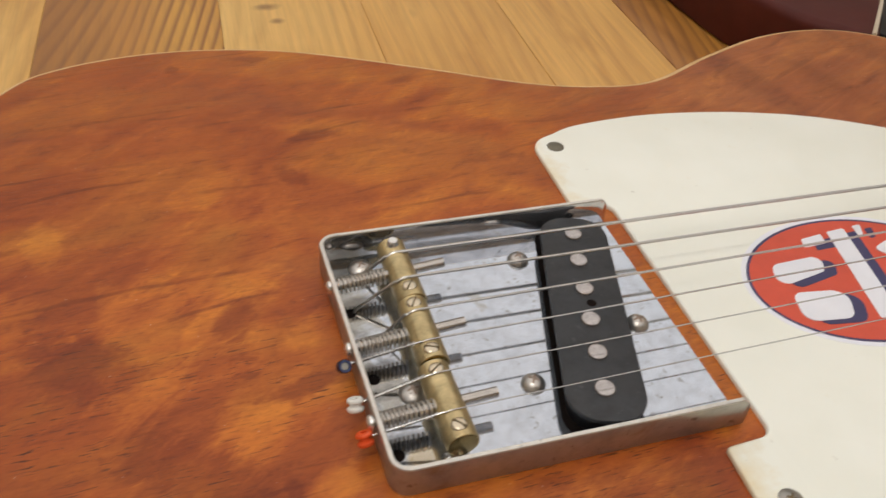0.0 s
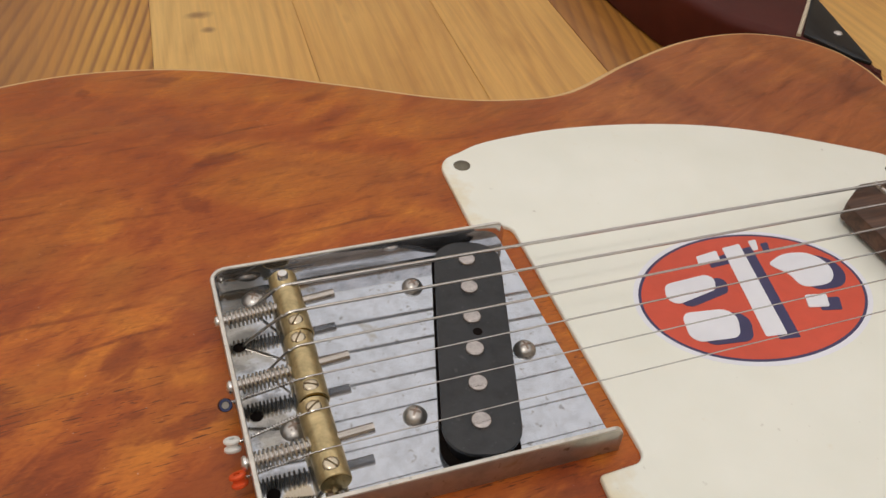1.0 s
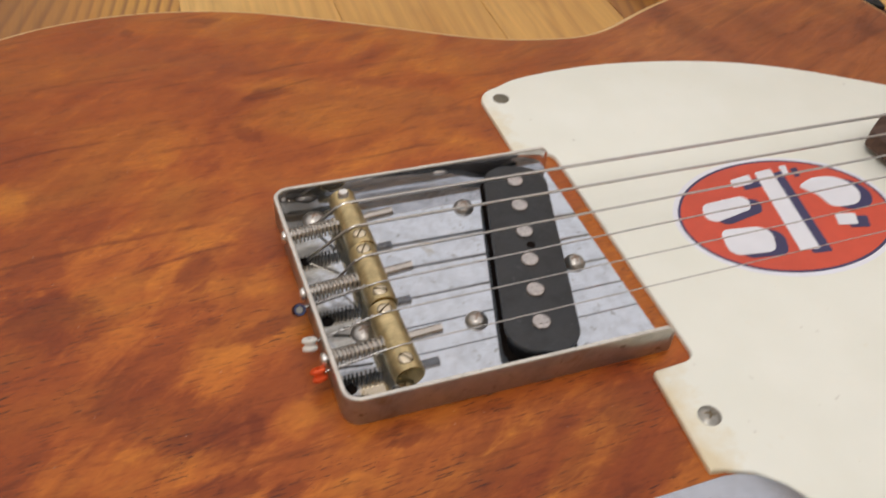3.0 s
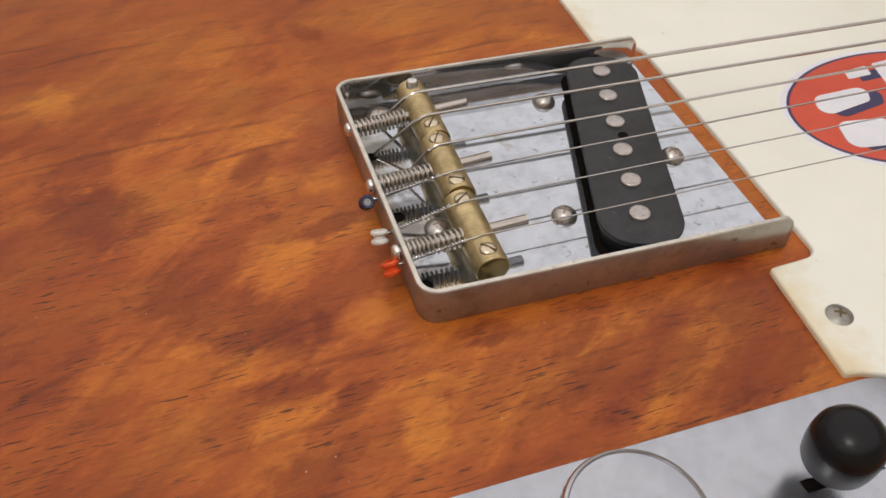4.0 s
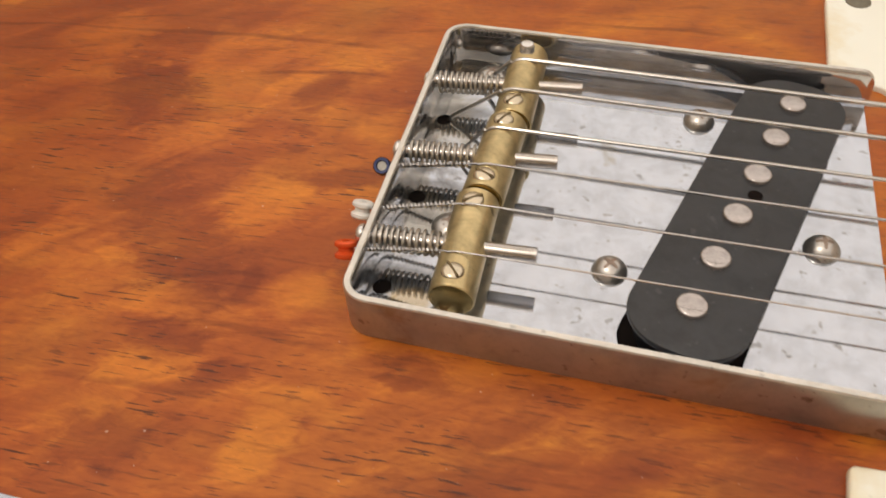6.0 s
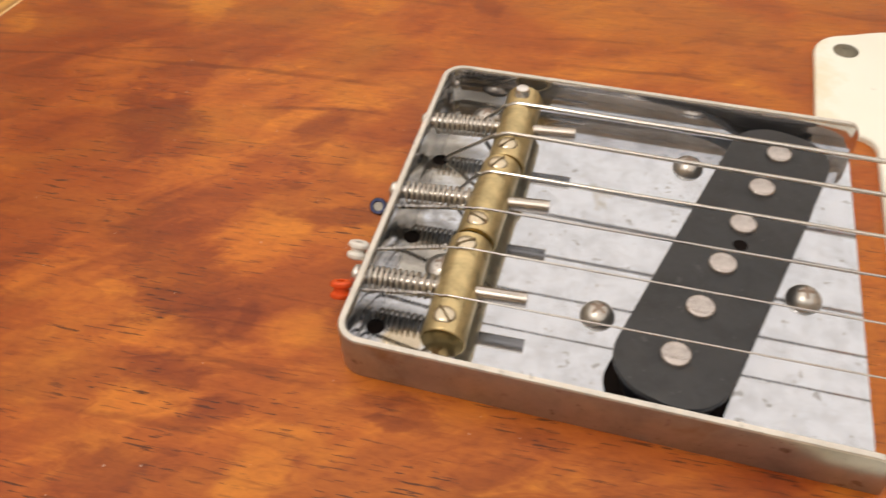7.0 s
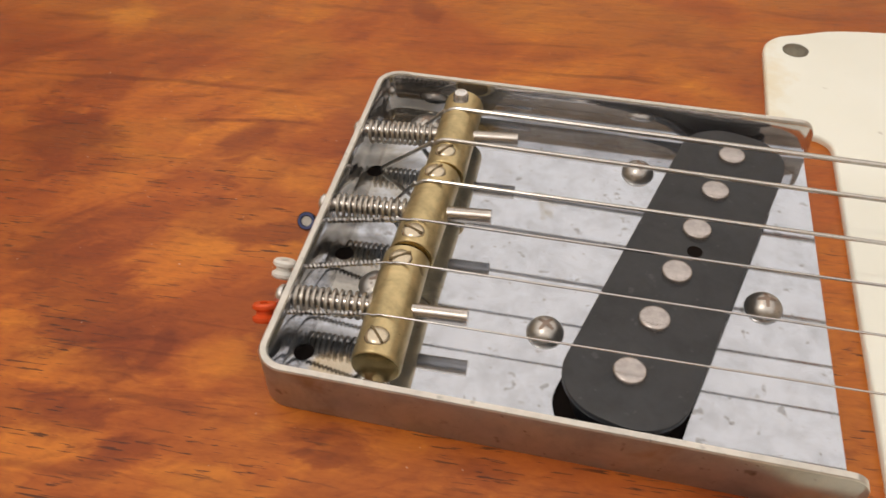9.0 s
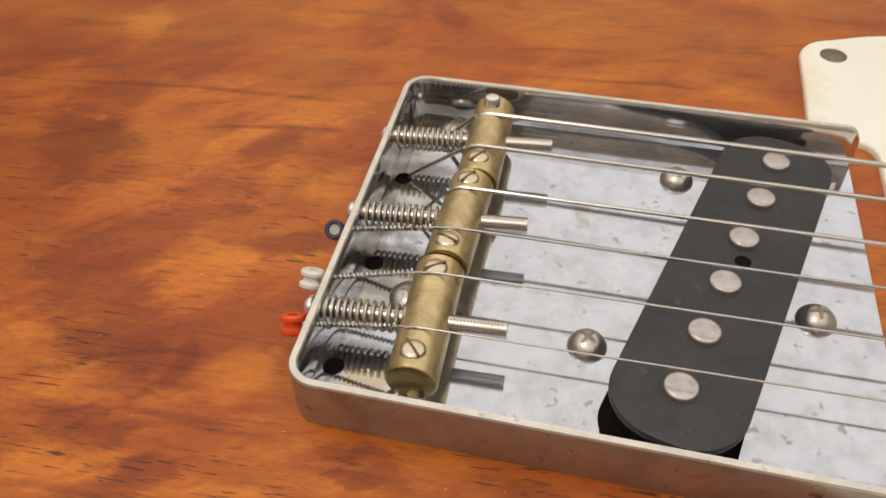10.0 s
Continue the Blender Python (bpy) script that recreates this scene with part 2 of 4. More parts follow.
def pine(name, strong):
    """Lacquered pine plank, grain along y; every plank shifts by its own random number."""
    m, nt, b = nodes_of(name)
    tc = nt.nodes.new("ShaderNodeTexCoord")
    info = nt.nodes.new("ShaderNodeObjectInfo")
    off = nt.nodes.new("ShaderNodeVectorMath")
    off.operation = "MULTIPLY_ADD"
    off.inputs[1].default_value = (1, 1, 1)
    sc = nt.nodes.new("ShaderNodeCombineXYZ")
    nt.links.new(maths(nt, "MULTIPLY", info.outputs["Random"], 7.0), sc.inputs["X"])
    nt.links.new(maths(nt, "MULTIPLY", info.outputs["Random"], 31.0), sc.inputs["Y"])
    nt.links.new(tc.outputs["Object"], off.inputs[0])
    nt.links.new(sc.outputs["Vector"], off.inputs[2])

    def mapped(scale):
        mp = nt.nodes.new("ShaderNodeMapping")
        mp.inputs["Scale"].default_value = scale
        nt.links.new(off.outputs["Vector"], mp.inputs["Vector"])
        return mp.outputs["Vector"]

    wave = noise_tex(nt, mapped((11, 1.6, 10)), 1.0, 3.0, 0.5, 0.3)
    sep = nt.nodes.new("ShaderNodeSeparateXYZ")
    nt.links.new(off.outputs["Vector"], sep.inputs["Vector"])
    across = nt.nodes.new("ShaderNodeSeparateXYZ")
    nt.links.new(tc.outputs["Object"], across.inputs["Vector"])
    slope = -0.24 if strong else -0.06
    lean = maths(nt, "MULTIPLY", maths(nt, "ADD", sep.outputs["X"], maths(nt, "MULTIPLY", sep.outputs["Y"], slope)), 125.0 if strong else 90.0)
    if strong:
        # rings crowd together towards one edge of the board
        lean = maths(nt, "ADD", lean, maths(nt, "MULTIPLY", maprange(nt, across.outputs["X"], -0.01, 0.045, 0.0, 1.0), 3.0))
    rings = maths(nt, "FRACT", maths(nt, "ADD", lean, maths(nt, "MULTIPLY", wave, 2.4 if strong else 6.0)))
    late = ramp(nt, rings, [(0.0, (0.05, 0.05, 0.05)), (0.40, (0.16, 0.16, 0.16)), (0.66, (0.85, 0.85, 0.85)), (0.78, (1, 1, 1)), (1.0, (0.05, 0.05, 0.05))])
    fine = noise_tex(nt, mapped((420, 14, 50)), 1.0, 4.0, 0.6)
    tone = noise_tex(nt, mapped((9, 3, 5)), 1.0, 2.0)
    if strong:
        # red-brown heartwood along one edge, yellow sapwood along the other
        heart = maths(nt, "ADD", across.outputs["X"], maths(nt, "MULTIPLY", maths(nt, "SUBTRACT", tone, 0.5), 0.05))
        c = ramp(nt, maprange(nt, heart, -0.045, 0.045), [(0.0, (0.38, 0.165, 0.036)), (0.4, (0.50, 0.225, 0.042)), (0.65, (0.66, 0.345, 0.062)), (1.0, (0.64, 0.325, 0.058))])
    else:
        c = ramp(nt, tone, [(0.3, (0.60, 0.305, 0.068)), (0.5, (0.70, 0.39, 0.10)), (0.7, (0.77, 0.48, 0.15))])
    dark = (0.25, 0.095, 0.026) if strong else (0.44, 0.20, 0.045)
    seen = noise_tex(nt, mapped((30, 3, 5)), 1.0, 2.0)
    strength = maths(nt, "MULTIPLY", late, maprange(nt, seen, 0.3, 0.7, 0.5 if strong else 0.10, 0.95 if strong else 0.40))
    c = mixc(nt, strength, c, dark)
    c = mixc(nt, 0.6, c, ramp(nt, fine, [(0.3, (0.72, 0.68, 0.62)), (0.6, (1, 1, 1)), (0.8, (1.1, 1.1, 1.1))]), "MULTIPLY")
    vor = add(nt, "ShaderNodeTexVoronoi", Scale=1.0)
    nt.links.new(mapped((14, 5, 1)), vor.inputs["Vector"])
    c = mixc(nt, maprange(nt, vor.outputs["Distance"], 0.055, 0.015, 0.0, 0.6), c, (0.22, 0.10, 0.03))
    # a brown knot near the guitar and stained boards round it
    place = nt.nodes.new("ShaderNodeNewGeometry")
    rough_edge = maths(nt, "MULTIPLY", maths(nt, "SUBTRACT", noise_tex(nt, place.outputs["Position"], 120.0, 3.0, 0.6), 0.5), 0.7)
    knot = maths(nt, "ADD", patches(nt, place.outputs["Position"], KNOTS), rough_edge)
    c = mixc(nt, maprange(nt, knot, 0.15, 0.75, 0.0, 0.72), c, (0.20, 0.085, 0.028))
    stain = noise_tex(nt, mapped((26, 9, 5)), 1.0, 4.0, 0.6, 0.6)
    c = mixc(nt, maprange(nt, stain, 0.50, 0.68, 0.0, 0.45), c, (0.72, 0.62, 0.5), "MULTIPLY")
    nt.links.new(c, b.inputs["Base Color"])
    nt.links.new(maprange(nt, fine, 0.2, 0.8, 0.32, 0.5), b.inputs["Roughness"])
    bump(nt, b, fine, 0.12, 0.0004)
    return m


def aged_nickel(name, colour, rough, metal, stain=0.5, dark=(0.16, 0.15, 0.14), scale=1.0, cloudy=0.12, tint=None, grimy=0.45, dents=0.05, rust=(), grime_reflection=()):
    """Plated or bare metal with cloudy wear, pinhead spots and, where tint is given, patches of brown-yellow corrosion."""
    m, nt, b = nodes_of(name)
    v0 = coords(nt)
    cloud = noise_tex(nt, v0, 190 * scale, 6.0, 0.7, 0.3)
    speck = noise_tex(nt, v0, 700 * scale, 2.0, 0.6)
    spots = noise_tex(nt, coords(nt, shift=(2, 5, 1)), 380 * scale, 2.0, 0.5)
    c = ramp(nt, cloud, [(0.3, tuple(x * (1 - cloudy) for x in colour)), (0.55, colour), (0.75, tuple(min(1, x * (1 + cloudy * 0.5)) for x in colour))])
    c = mixc(nt, maprange(nt, spots, 0.67, 0.73, 0.0, stain), c, dark)
    c = mixc(nt, maprange(nt, speck, 0.685, 0.74, 0.0, stain), c, dark)
    if tint:
        patch = noise_tex(nt, coords(nt, (1, 1, 1), 0, (0.37, 0.11, 0.0)), 62.0, 4.0, 0.6, 0.5)
        zone = nt.nodes.new("ShaderNodeSeparateXYZ")
        nt.links.new(v0, zone.inputs["Vector"])
        back = maprange(nt, zone.outputs["X"], 0.022, 0.004, 0.0, 0.16)
        c = mixc(nt, maprange(nt, maths(nt, "ADD", patch, back), 0.63, 0.72, 0.0, 0.75), c, tint)
        grime = noise_tex(nt, coords(nt, (1, 1, 1), 0, (0.9, 0.4, 0.2)), 140.0, 4.0, 0.65, 0.4)
        c = mixc(nt, maprange(nt, maths(nt, "ADD", grime, maths(nt, "MULTIPLY", back, 1.3)), 0.66, 0.80, 0.0, grimy), c, (0.16, 0.155, 0.15))
    if rust:
        ragged = maths(nt, "ADD", patches(nt, v0, rust), maths(nt, "MULTIPLY", maths(nt, "SUBTRACT", cloud, 0.5), 1.1))
        c = mixc(nt, maprange(nt, ragged, 0.18, 0.45, 0.0, 0.6), c, (0.48, 0.35, 0.14))
    # dark smears: grime, plus the springs' dark reflections painted into the plate
    if grime_reflection:
        smear = maths(nt, "ADD", patches(nt, v0, grime_reflection), maths(nt, "MULTIPLY", maths(nt, "SUBTRACT", cloud, 0.5), 0.8))
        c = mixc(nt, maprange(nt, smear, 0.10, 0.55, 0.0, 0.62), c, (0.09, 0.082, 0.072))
    nt.links.new(c, b.inputs["Base Color"])
    b.inputs["Metallic"].default_value = metal
    nt.links.new(maprange(nt, cloud, 0.3, 0.7, rough * 1.12, rough * 0.92), b.inputs["Roughness"])
    bump(nt, b, speck, dents, 0.0002)
    return m


def plain(name, colour, rough, metal=0.0, grain=200.0, spread=0.12, bumpy=0.05):
    m, nt, b = nodes_of(name)
    n = noise_tex(nt, coords(nt), grain, 4.0, 0.6)
    n2 = noise_tex(nt, coords(nt), grain * 0.12, 2.0, 0.5)
    k = maths(nt, "ADD", maths(nt, "MULTIPLY", n, 0.5), maths(nt, "MULTIPLY", n2, 0.5))
    lo, hi = tuple(c * (1 - spread) for c in colour), tuple(min(1.0, c * (1 + spread)) for c in colour)
    nt.links.new(ramp(nt, k, [(0.35, lo), (0.65, hi)]), b.inputs["Base Color"])
    b.inputs["Roughness"].default_value = rough
    b.inputs["Metallic"].default_value = metal
    if bumpy:
        bump(nt, b, n, bumpy, 0.0003)
    return m


def wound_string():
    m, nt, b = nodes_of("wound_steel_string")
    w = add(nt, "ShaderNodeTexWave", Scale=1300.0, Distortion=0.3)
    w.bands_direction = "X"
    nt.links.new(coords(nt), w.inputs["Vector"])
    nt.links.new(ramp(nt, w.outputs["Fac"], [(0.0, (0.36, 0.345, 0.325)), (1.0, (0.70, 0.67, 0.63))]), b.inputs["Base Color"])
    b.inputs["Metallic"].default_value, b.inputs["Roughness"].default_value = 1.0, 0.28
    bump(nt, b, w.outputs["Fac"], 0.05, 0.00005)
    return m


def aged_plastic():
    """Cream plastic, yellowed unevenly along the edge beside the bridge, with faint grime."""
    m, nt, b = nodes_of("cream_plastic")
    v0 = coords(nt)
    soft = noise_tex(nt, v0, 45, 3.0, 0.5)
    fine = noise_tex(nt, v0, 500, 3.0, 0.6)
    c = ramp(nt, soft, [(0.3, (0.885, 0.88, 0.775)), (0.7, (0.92, 0.915, 0.82))])
    sep = nt.nodes.new("ShaderNodeSeparateXYZ")
    nt.links.new(v0, sep.inputs["Vector"])
    edge = maths(nt, "ADD", maprange(nt, sep.outputs["X"], 0.088, 0.075, 0.0, 0.42), maths(nt, "MULTIPLY", noise_tex(nt, v0, 160, 3.0, 0.6), 0.6))
    c = mixc(nt, maprange(nt, edge, 0.40, 0.72, 0.0, 0.68), c, (0.76, 0.61, 0.33))
    spot = noise_tex(nt, coords(nt, shift=(1, 2, 3)), 300, 2.0, 0.5)
    c = mixc(nt, maprange(nt, spot, 0.74, 0.80, 0.0, 0.35), c, (0.35, 0.30, 0.22))
    nt.links.new(c, b.inputs["Base Color"])
    nt.links.new(maprange(nt, soft, 0.3, 0.7, 0.30, 0.34), b.inputs["Roughness"])
    bump(nt, b, fine, 0.006, 0.0001)
    return m


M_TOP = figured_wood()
M_CORE = pale_wood("pale_body_wood", (0.60, 0.37, 0.15), (0.74, 0.51, 0.25))
M_MAPLE = pale_wood("maple_neck", (0.52, 0.33, 0.14), (0.62, 0.42, 0.20))
M_ROSE = pale_wood("dark_fretboard_wood", (0.045, 0.020, 0.012), (0.13, 0.062, 0.034), (25, 350, 350), 0.5)
M_PINE = pine("pine_plank_plain", False)
M_PINE_STRONG = pine("pine_plank_grained", True)
M_GUARD = aged_plastic()
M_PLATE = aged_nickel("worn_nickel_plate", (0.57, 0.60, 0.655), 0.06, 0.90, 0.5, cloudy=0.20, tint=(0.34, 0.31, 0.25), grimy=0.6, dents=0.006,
                      grime_reflection=((0.70, -2.47, 0.85, 0.34, 3), (0.70, -0.28, 0.95, 0.32, 3), (0.72, 2.02, 0.95, 0.34, 3), (0.40, 0.25, 0.35, 0.2, 40), (3.7, 3.78, 1.9, 0.16, 0)),
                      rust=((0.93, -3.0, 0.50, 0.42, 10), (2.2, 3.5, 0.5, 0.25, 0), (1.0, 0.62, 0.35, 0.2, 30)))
M_EDGE = aged_nickel("nickel_edge_highlight", (0.70, 0.665, 0.60), 0.30, 0.65, 0.35, cloudy=0.2)
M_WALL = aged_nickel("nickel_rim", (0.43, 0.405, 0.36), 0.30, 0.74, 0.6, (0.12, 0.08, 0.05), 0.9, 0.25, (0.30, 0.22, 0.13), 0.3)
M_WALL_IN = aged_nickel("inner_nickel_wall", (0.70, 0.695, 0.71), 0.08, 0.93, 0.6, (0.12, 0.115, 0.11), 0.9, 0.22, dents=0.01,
                        grime_reflection=((0.9, 3.80, 0.9, 0.4, 0),))
M_CTRL = aged_nickel("satin_control_plate", (0.50, 0.52, 0.57), 0.24, 0.9, 0.08)
M_STEEL = plain("bright_steel", (0.52, 0.485, 0.45), 0.24, 1.0, 700, 0.15, 0.03)
M_SILVER = plain("silvery_steel", (0.76, 0.74, 0.71), 0.22, 0.9, 500, 0.12, 0.02)
M_SPRING = plain("spring_steel", (0.64, 0.60, 0.545), 0.36, 1.0, 500, 0.2, 0.02)
M_RUSTY = aged_nickel("tarnished_screw", (0.62, 0.585, 0.54), 0.31, 0.9, 0.7, (0.15, 0.09, 0.06), 1.3, 0.4)
M_DARKSCREW = aged_nickel("corroded_screw", (0.20, 0.18, 0.135), 0.45, 0.8, 0.6, (0.07, 0.06, 0.05), 3.0)
M_GREYSCREW = aged_nickel("grey_screw", (0.36, 0.345, 0.31), 0.36, 0.8, 0.5, (0.16, 0.14, 0.11), 2.0, 0.3)
M_BRASS = aged_nickel("aged_brass", (0.60, 0.475, 0.25), 0.36, 0.80, 0.6, (0.20, 0.13, 0.06), 0.9, 0.45)
M_POLE = plain("ground_magnet_steel", (0.50, 0.46, 0.44), 0.26, 0.8, 900, 0.2, 0.05)
M_FIBRE = aged_nickel("black_vulcanised_fibre", (0.029, 0.030, 0.033), 0.46, 0.0, 0.3, (0.11, 0.11, 0.11), 1.0, 0.4)
M_COIL = plain("black_coil_wrap", (0.008, 0.008, 0.009), 0.5, 0.0, 600, 0.3, 0.1)
M_BLACK = plain("black_plastic", (0.012, 0.012, 0.013), 0.25, 0.0, 300, 0.2, 0.02)
M_CROSS = plain("rusty_recess", (0.33, 0.25, 0.20), 0.5, 0.6, 500, 0.3, 0.1)
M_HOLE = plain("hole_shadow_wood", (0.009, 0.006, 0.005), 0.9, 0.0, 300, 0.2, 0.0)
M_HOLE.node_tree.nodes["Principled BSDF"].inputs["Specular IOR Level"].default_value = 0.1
M_BRASS_END = aged_nickel("shaded_brass_end", (0.36, 0.26, 0.10), 0.24, 0.95, 0.5, (0.16, 0.10, 0.04), 0.9, 0.35)
M_CHROME = plain("chromed_screw", (0.80, 0.79, 0.77), 0.10, 1.0, 500, 0.15, 0.02)
M_STUD = plain("pale_brass_stud", (0.66, 0.575, 0.43), 0.25, 0.95, 400, 0.15, 0.02)
# dark tone painting the shade inside screw slots and crosses
M_SLOT = plain("slot_shade", (0.16, 0.115, 0.055), 0.5, 0.5, 500, 0.3, 0.05)
M_WOUND = wound_string()
M_PLAINSTRING = plain("plain_steel_string", (0.52, 0.51, 0.50), 0.10, 1.0, 400, 0.1, 0.0)
M_RED = plain("sticker_red", (0.68, 0.085, 0.04), 0.38, 0.0, 150, 0.08, 0.01)
M_NAVY = plain("sticker_navy", (0.045, 0.04, 0.12), 0.4, 0.0, 150, 0.1, 0.01)
M_WHITE = plain("sticker_white", (0.87, 0.87, 0.92), 0.38, 0.0, 150, 0.03, 0.01)
M_BALLBLUE = plain("blue_ball_end", (0.055, 0.065, 0.13), 0.14, 0.85, 400, 0.3, 0.02)
M_BALLWHITE = plain("white_ball_end", (0.80, 0.79, 0.74), 0.3, 0.0, 400, 0.05, 0.02)
M_BALLRED = plain("red_ball_end", (0.80, 0.10, 0.022), 0.25, 0.2, 400, 0.1, 0.02)
M_CHERRY = plain("dark_cherry_lacquer", (0.075, 0.013, 0.008), 0.55, 0.0, 40, 0.2, 0.0)
M_CHERRY.node_tree.nodes["Principled BSDF"].inputs["Specular IOR Level"].default_value = 0.2
M_BINDING = plain("cream_binding", (0.62, 0.52, 0.38), 0.4, 0.0, 100, 0.05, 0.0)
M_PAINT = plain("wall_paint", (0.80, 0.78, 0.73), 0.9, 0.0, 4, 0.03, 0.02)
M_CEIL = plain("ceiling_paint", (0.82, 0.82, 0.82), 0.9, 0.0, 4, 0.02, 0.02)

for m in (M_CHERRY, M_BLACK):
    m.node_tree.nodes["Principled BSDF"].inputs["Specular IOR Level"].default_value = 0.2

# ---- mesh helpers (centimetres, guitar top at z = 0) ----
TOP = 0.045
PLACED = {}


def thing(name, label, category, group=""):
    ob = new(name)
    PLACED[ob.name] = Matrix.Identity(4)
    return tagged(ob, label, category, group)


def part(name, bm, material, parent, label="", at=(0, 0, 0), turn=(0, 0, 0), smooth=True):
    """Links a bmesh in centimetres as one mesh object under a thing or a part."""
    if isinstance(bm, bpy.types.Mesh):
        me = bm
    else:
        me = bpy.data.meshes.new(name)
        flat = [f.tag or len(f.verts) > 4 for f in bm.faces]
        bmesh.ops.recalc_face_normals(bm, faces=bm.faces)
        bmesh.ops.scale(bm, vec=(0.01, 0.01, 0.01), verts=bm.verts)
        bm.to_mesh(me)
        bm.free()
        me.materials.append(material)
        if smooth:
            me.polygons.foreach_set("use_smooth", [not f for f in flat])
            me.set_sharp_from_angle(angle=radians(38))
    ob = new(name, me)
    m = pose(at[0] / 100, at[1] / 100, at[2] / 100 + TOP, *turn)
    PLACED[ob.name] = m
    ob.parent = parent
    ob.matrix_basis = PLACED[parent.name].inverted() @ m
    return tagged(ob, label) if label else ob


def spline(points, per=8, closed=True):
    """Catmull-Rom through points in the plane."""
    n, out = len(points), []
    p = [Vector((*q, 0)) for q in points]
    for i in range(n if closed else n - 1):
        a, b, c, d = (p[(i + k) % n] if closed else p[min(max(i + k, 0), n - 1)] for k in (-1, 0, 1, 2))
        for s in range(per):
            t = s / per
            q = 0.5 * (2 * b + (c - a) * t + (2 * a - 5 * b + 4 * c - d) * t * t + (3 * b - a - 3 * c + d) * t**3)
            out.append((q.x, q.y))
    if not closed:
        out.append(points[-1])
    return out


def rounded(points, radii, seg=6):
    """A polygon whose corners are rounded by the given radii."""
    out, n = [], len(points)
    for i, (p, r) in enumerate(zip(points, radii)):
        p, a, b = Vector(p), Vector(points[i - 1]), Vector(points[(i + 1) % n])
        if r <= 0:
            out.append(tuple(p))
            continue
        u, w = (a - p).normalized(), (b - p).normalized()
        half = math.acos(max(-1, min(1, u.dot(w)))) / 2
        d = r / math.tan(half)
        c = p + (u + w).normalized() * (r / math.sin(half))
        a0, a1 = p + u * d - c, p + w * d - c
        t0, t1 = math.atan2(a0.y, a0.x), math.atan2(a1.y, a1.x)
        dt = (t1 - t0 + math.pi) % (2 * math.pi) - math.pi
        out += [(c.x + r * math.cos(t0 + dt * k / seg), c.y + r * math.sin(t0 + dt * k / seg)) for k in range(seg + 1)]
    return out


def inset(points, d):
    """The closed outline moved inwards by d (anticlockwise order)."""
    n, out = len(points), []
    area = sum(points[i - 1][0] * points[i][1] - points[i][0] * points[i - 1][1] for i in range(n))
    s = 1 if area > 0 else -1
    for i in range(n):
        a, p, b = Vector(points[i - 1]), Vector(points[i]), Vector(points[(i + 1) % n])
        u, w = (p - a), (b - p)
        nu, nw = Vector((-u.y, u.x)).normalized() * s, Vector((-w.y, w.x)).normalized() * s
        k = nu + nw
        k = k / max(k.length_squared / 2, 0.35) if k.length > 1e-6 else nu
        out.append((p.x + k.x * d, p.y + k.y * d))
    return out


def prism(outline, z0, z1, edge=0.0, steps=3, low_edge=0.0):
    """A slab with a rounded upper (and lower) rim."""
    bm = bmesh.new()
    rings = []
    if low_edge:
        for k in range(steps):
            a = math.pi / 2 * k / steps
            rings.append((inset(outline, low_edge * (1 - math.sin(a))), z0 + low_edge * (1 - math.cos(a))))
        rings.append((outline, z0 + low_edge))
    else:
        rings.append((outline, z0))
    if edge:
        for k in range(steps + 1):
            a = math.pi / 2 * k / steps
            rings.append((inset(outline, edge * (1 - math.cos(a))), z1 - edge * (1 - math.sin(a))))
    else:
        rings.append((outline, z1))
    loops = [[bm.verts.new((x, y, z)) for x, y in ring] for ring, z in rings]
    n = len(outline)
    for lo, hi in zip(loops, loops[1:]):
        for i in range(n):
            bm.faces.new((lo[i - 1], lo[i], hi[i], hi[i - 1]))
    for loop in (loops[-1], loops[0]):
        if n <= 8:
            bm.faces.new(loop)
            continue
        rim = [bm.edges.get((loop[i - 1], loop[i])) for i in range(n)]
        made = bmesh.ops.triangle_fill(bm, edges=rim, use_beauty=True)["geom"]
        for f in made:
            if isinstance(f, bmesh.types.BMFace):
                f.tag = True
    return bm


def lathe(profile, seg=24, bm=None, axis="z", at=(0, 0, 0)):
    """Turns a profile of (radius, height) round an axis."""
    bm = bm or bmesh.new()
    rows = []
    for r, h in profile:
        ring = []
        for k in range(1 if r < 1e-6 else seg):
            a = 2 * math.pi * k / seg
            x, y = r * math.cos(a), r * math.sin(a)
            q = {"z": (x, y, h), "x": (h, x, y), "y": (x, h, y)}[axis]
            ring.append(bm.verts.new((q[0] + at[0], q[1] + at[1], q[2] + at[2])))
        rows.append(ring)
    for lo, hi in zip(rows, rows[1:]):
        for k in range(seg):
            f = [lo[k % len(lo)], lo[(k + 1) % len(lo)], hi[(k + 1) % len(hi)], hi[k % len(hi)]]
            f = list(dict.fromkeys(f))
            if len(f) > 2:
                bm.faces.new(f)
    for ring in (rows[0], rows[-1]):
        if len(ring) > 2:
            bm.faces.new(ring)
    return bm


def tube(points, radius, seg=8, bm=None):
    """A round wire along points."""
    bm = bm or bmesh.new()
    pts = [Vector(p) for p in points]
    side, loops = None, []
    for i, p in enumerate(pts):
        d = (pts[min(i + 1, len(pts) - 1)] - pts[max(i - 1, 0)]).normalized()
        if side is None:
            side = d.orthogonal().normalized()
        side = (side - d * side.dot(d)).normalized()
        up = d.cross(side)
        loops.append([bm.verts.new(p + radius * (math.cos(2 * math.pi * k / seg) * side + math.sin(2 * math.pi * k / seg) * up)) for k in range(seg)])
    for lo, hi in zip(loops, loops[1:]):
        for k in range(seg):
            bm.faces.new((lo[k - 1], lo[k], hi[k], hi[k - 1]))
    bm.faces.new(loops[0][::-1])
    bm.faces.new(loops[-1])
    return bm


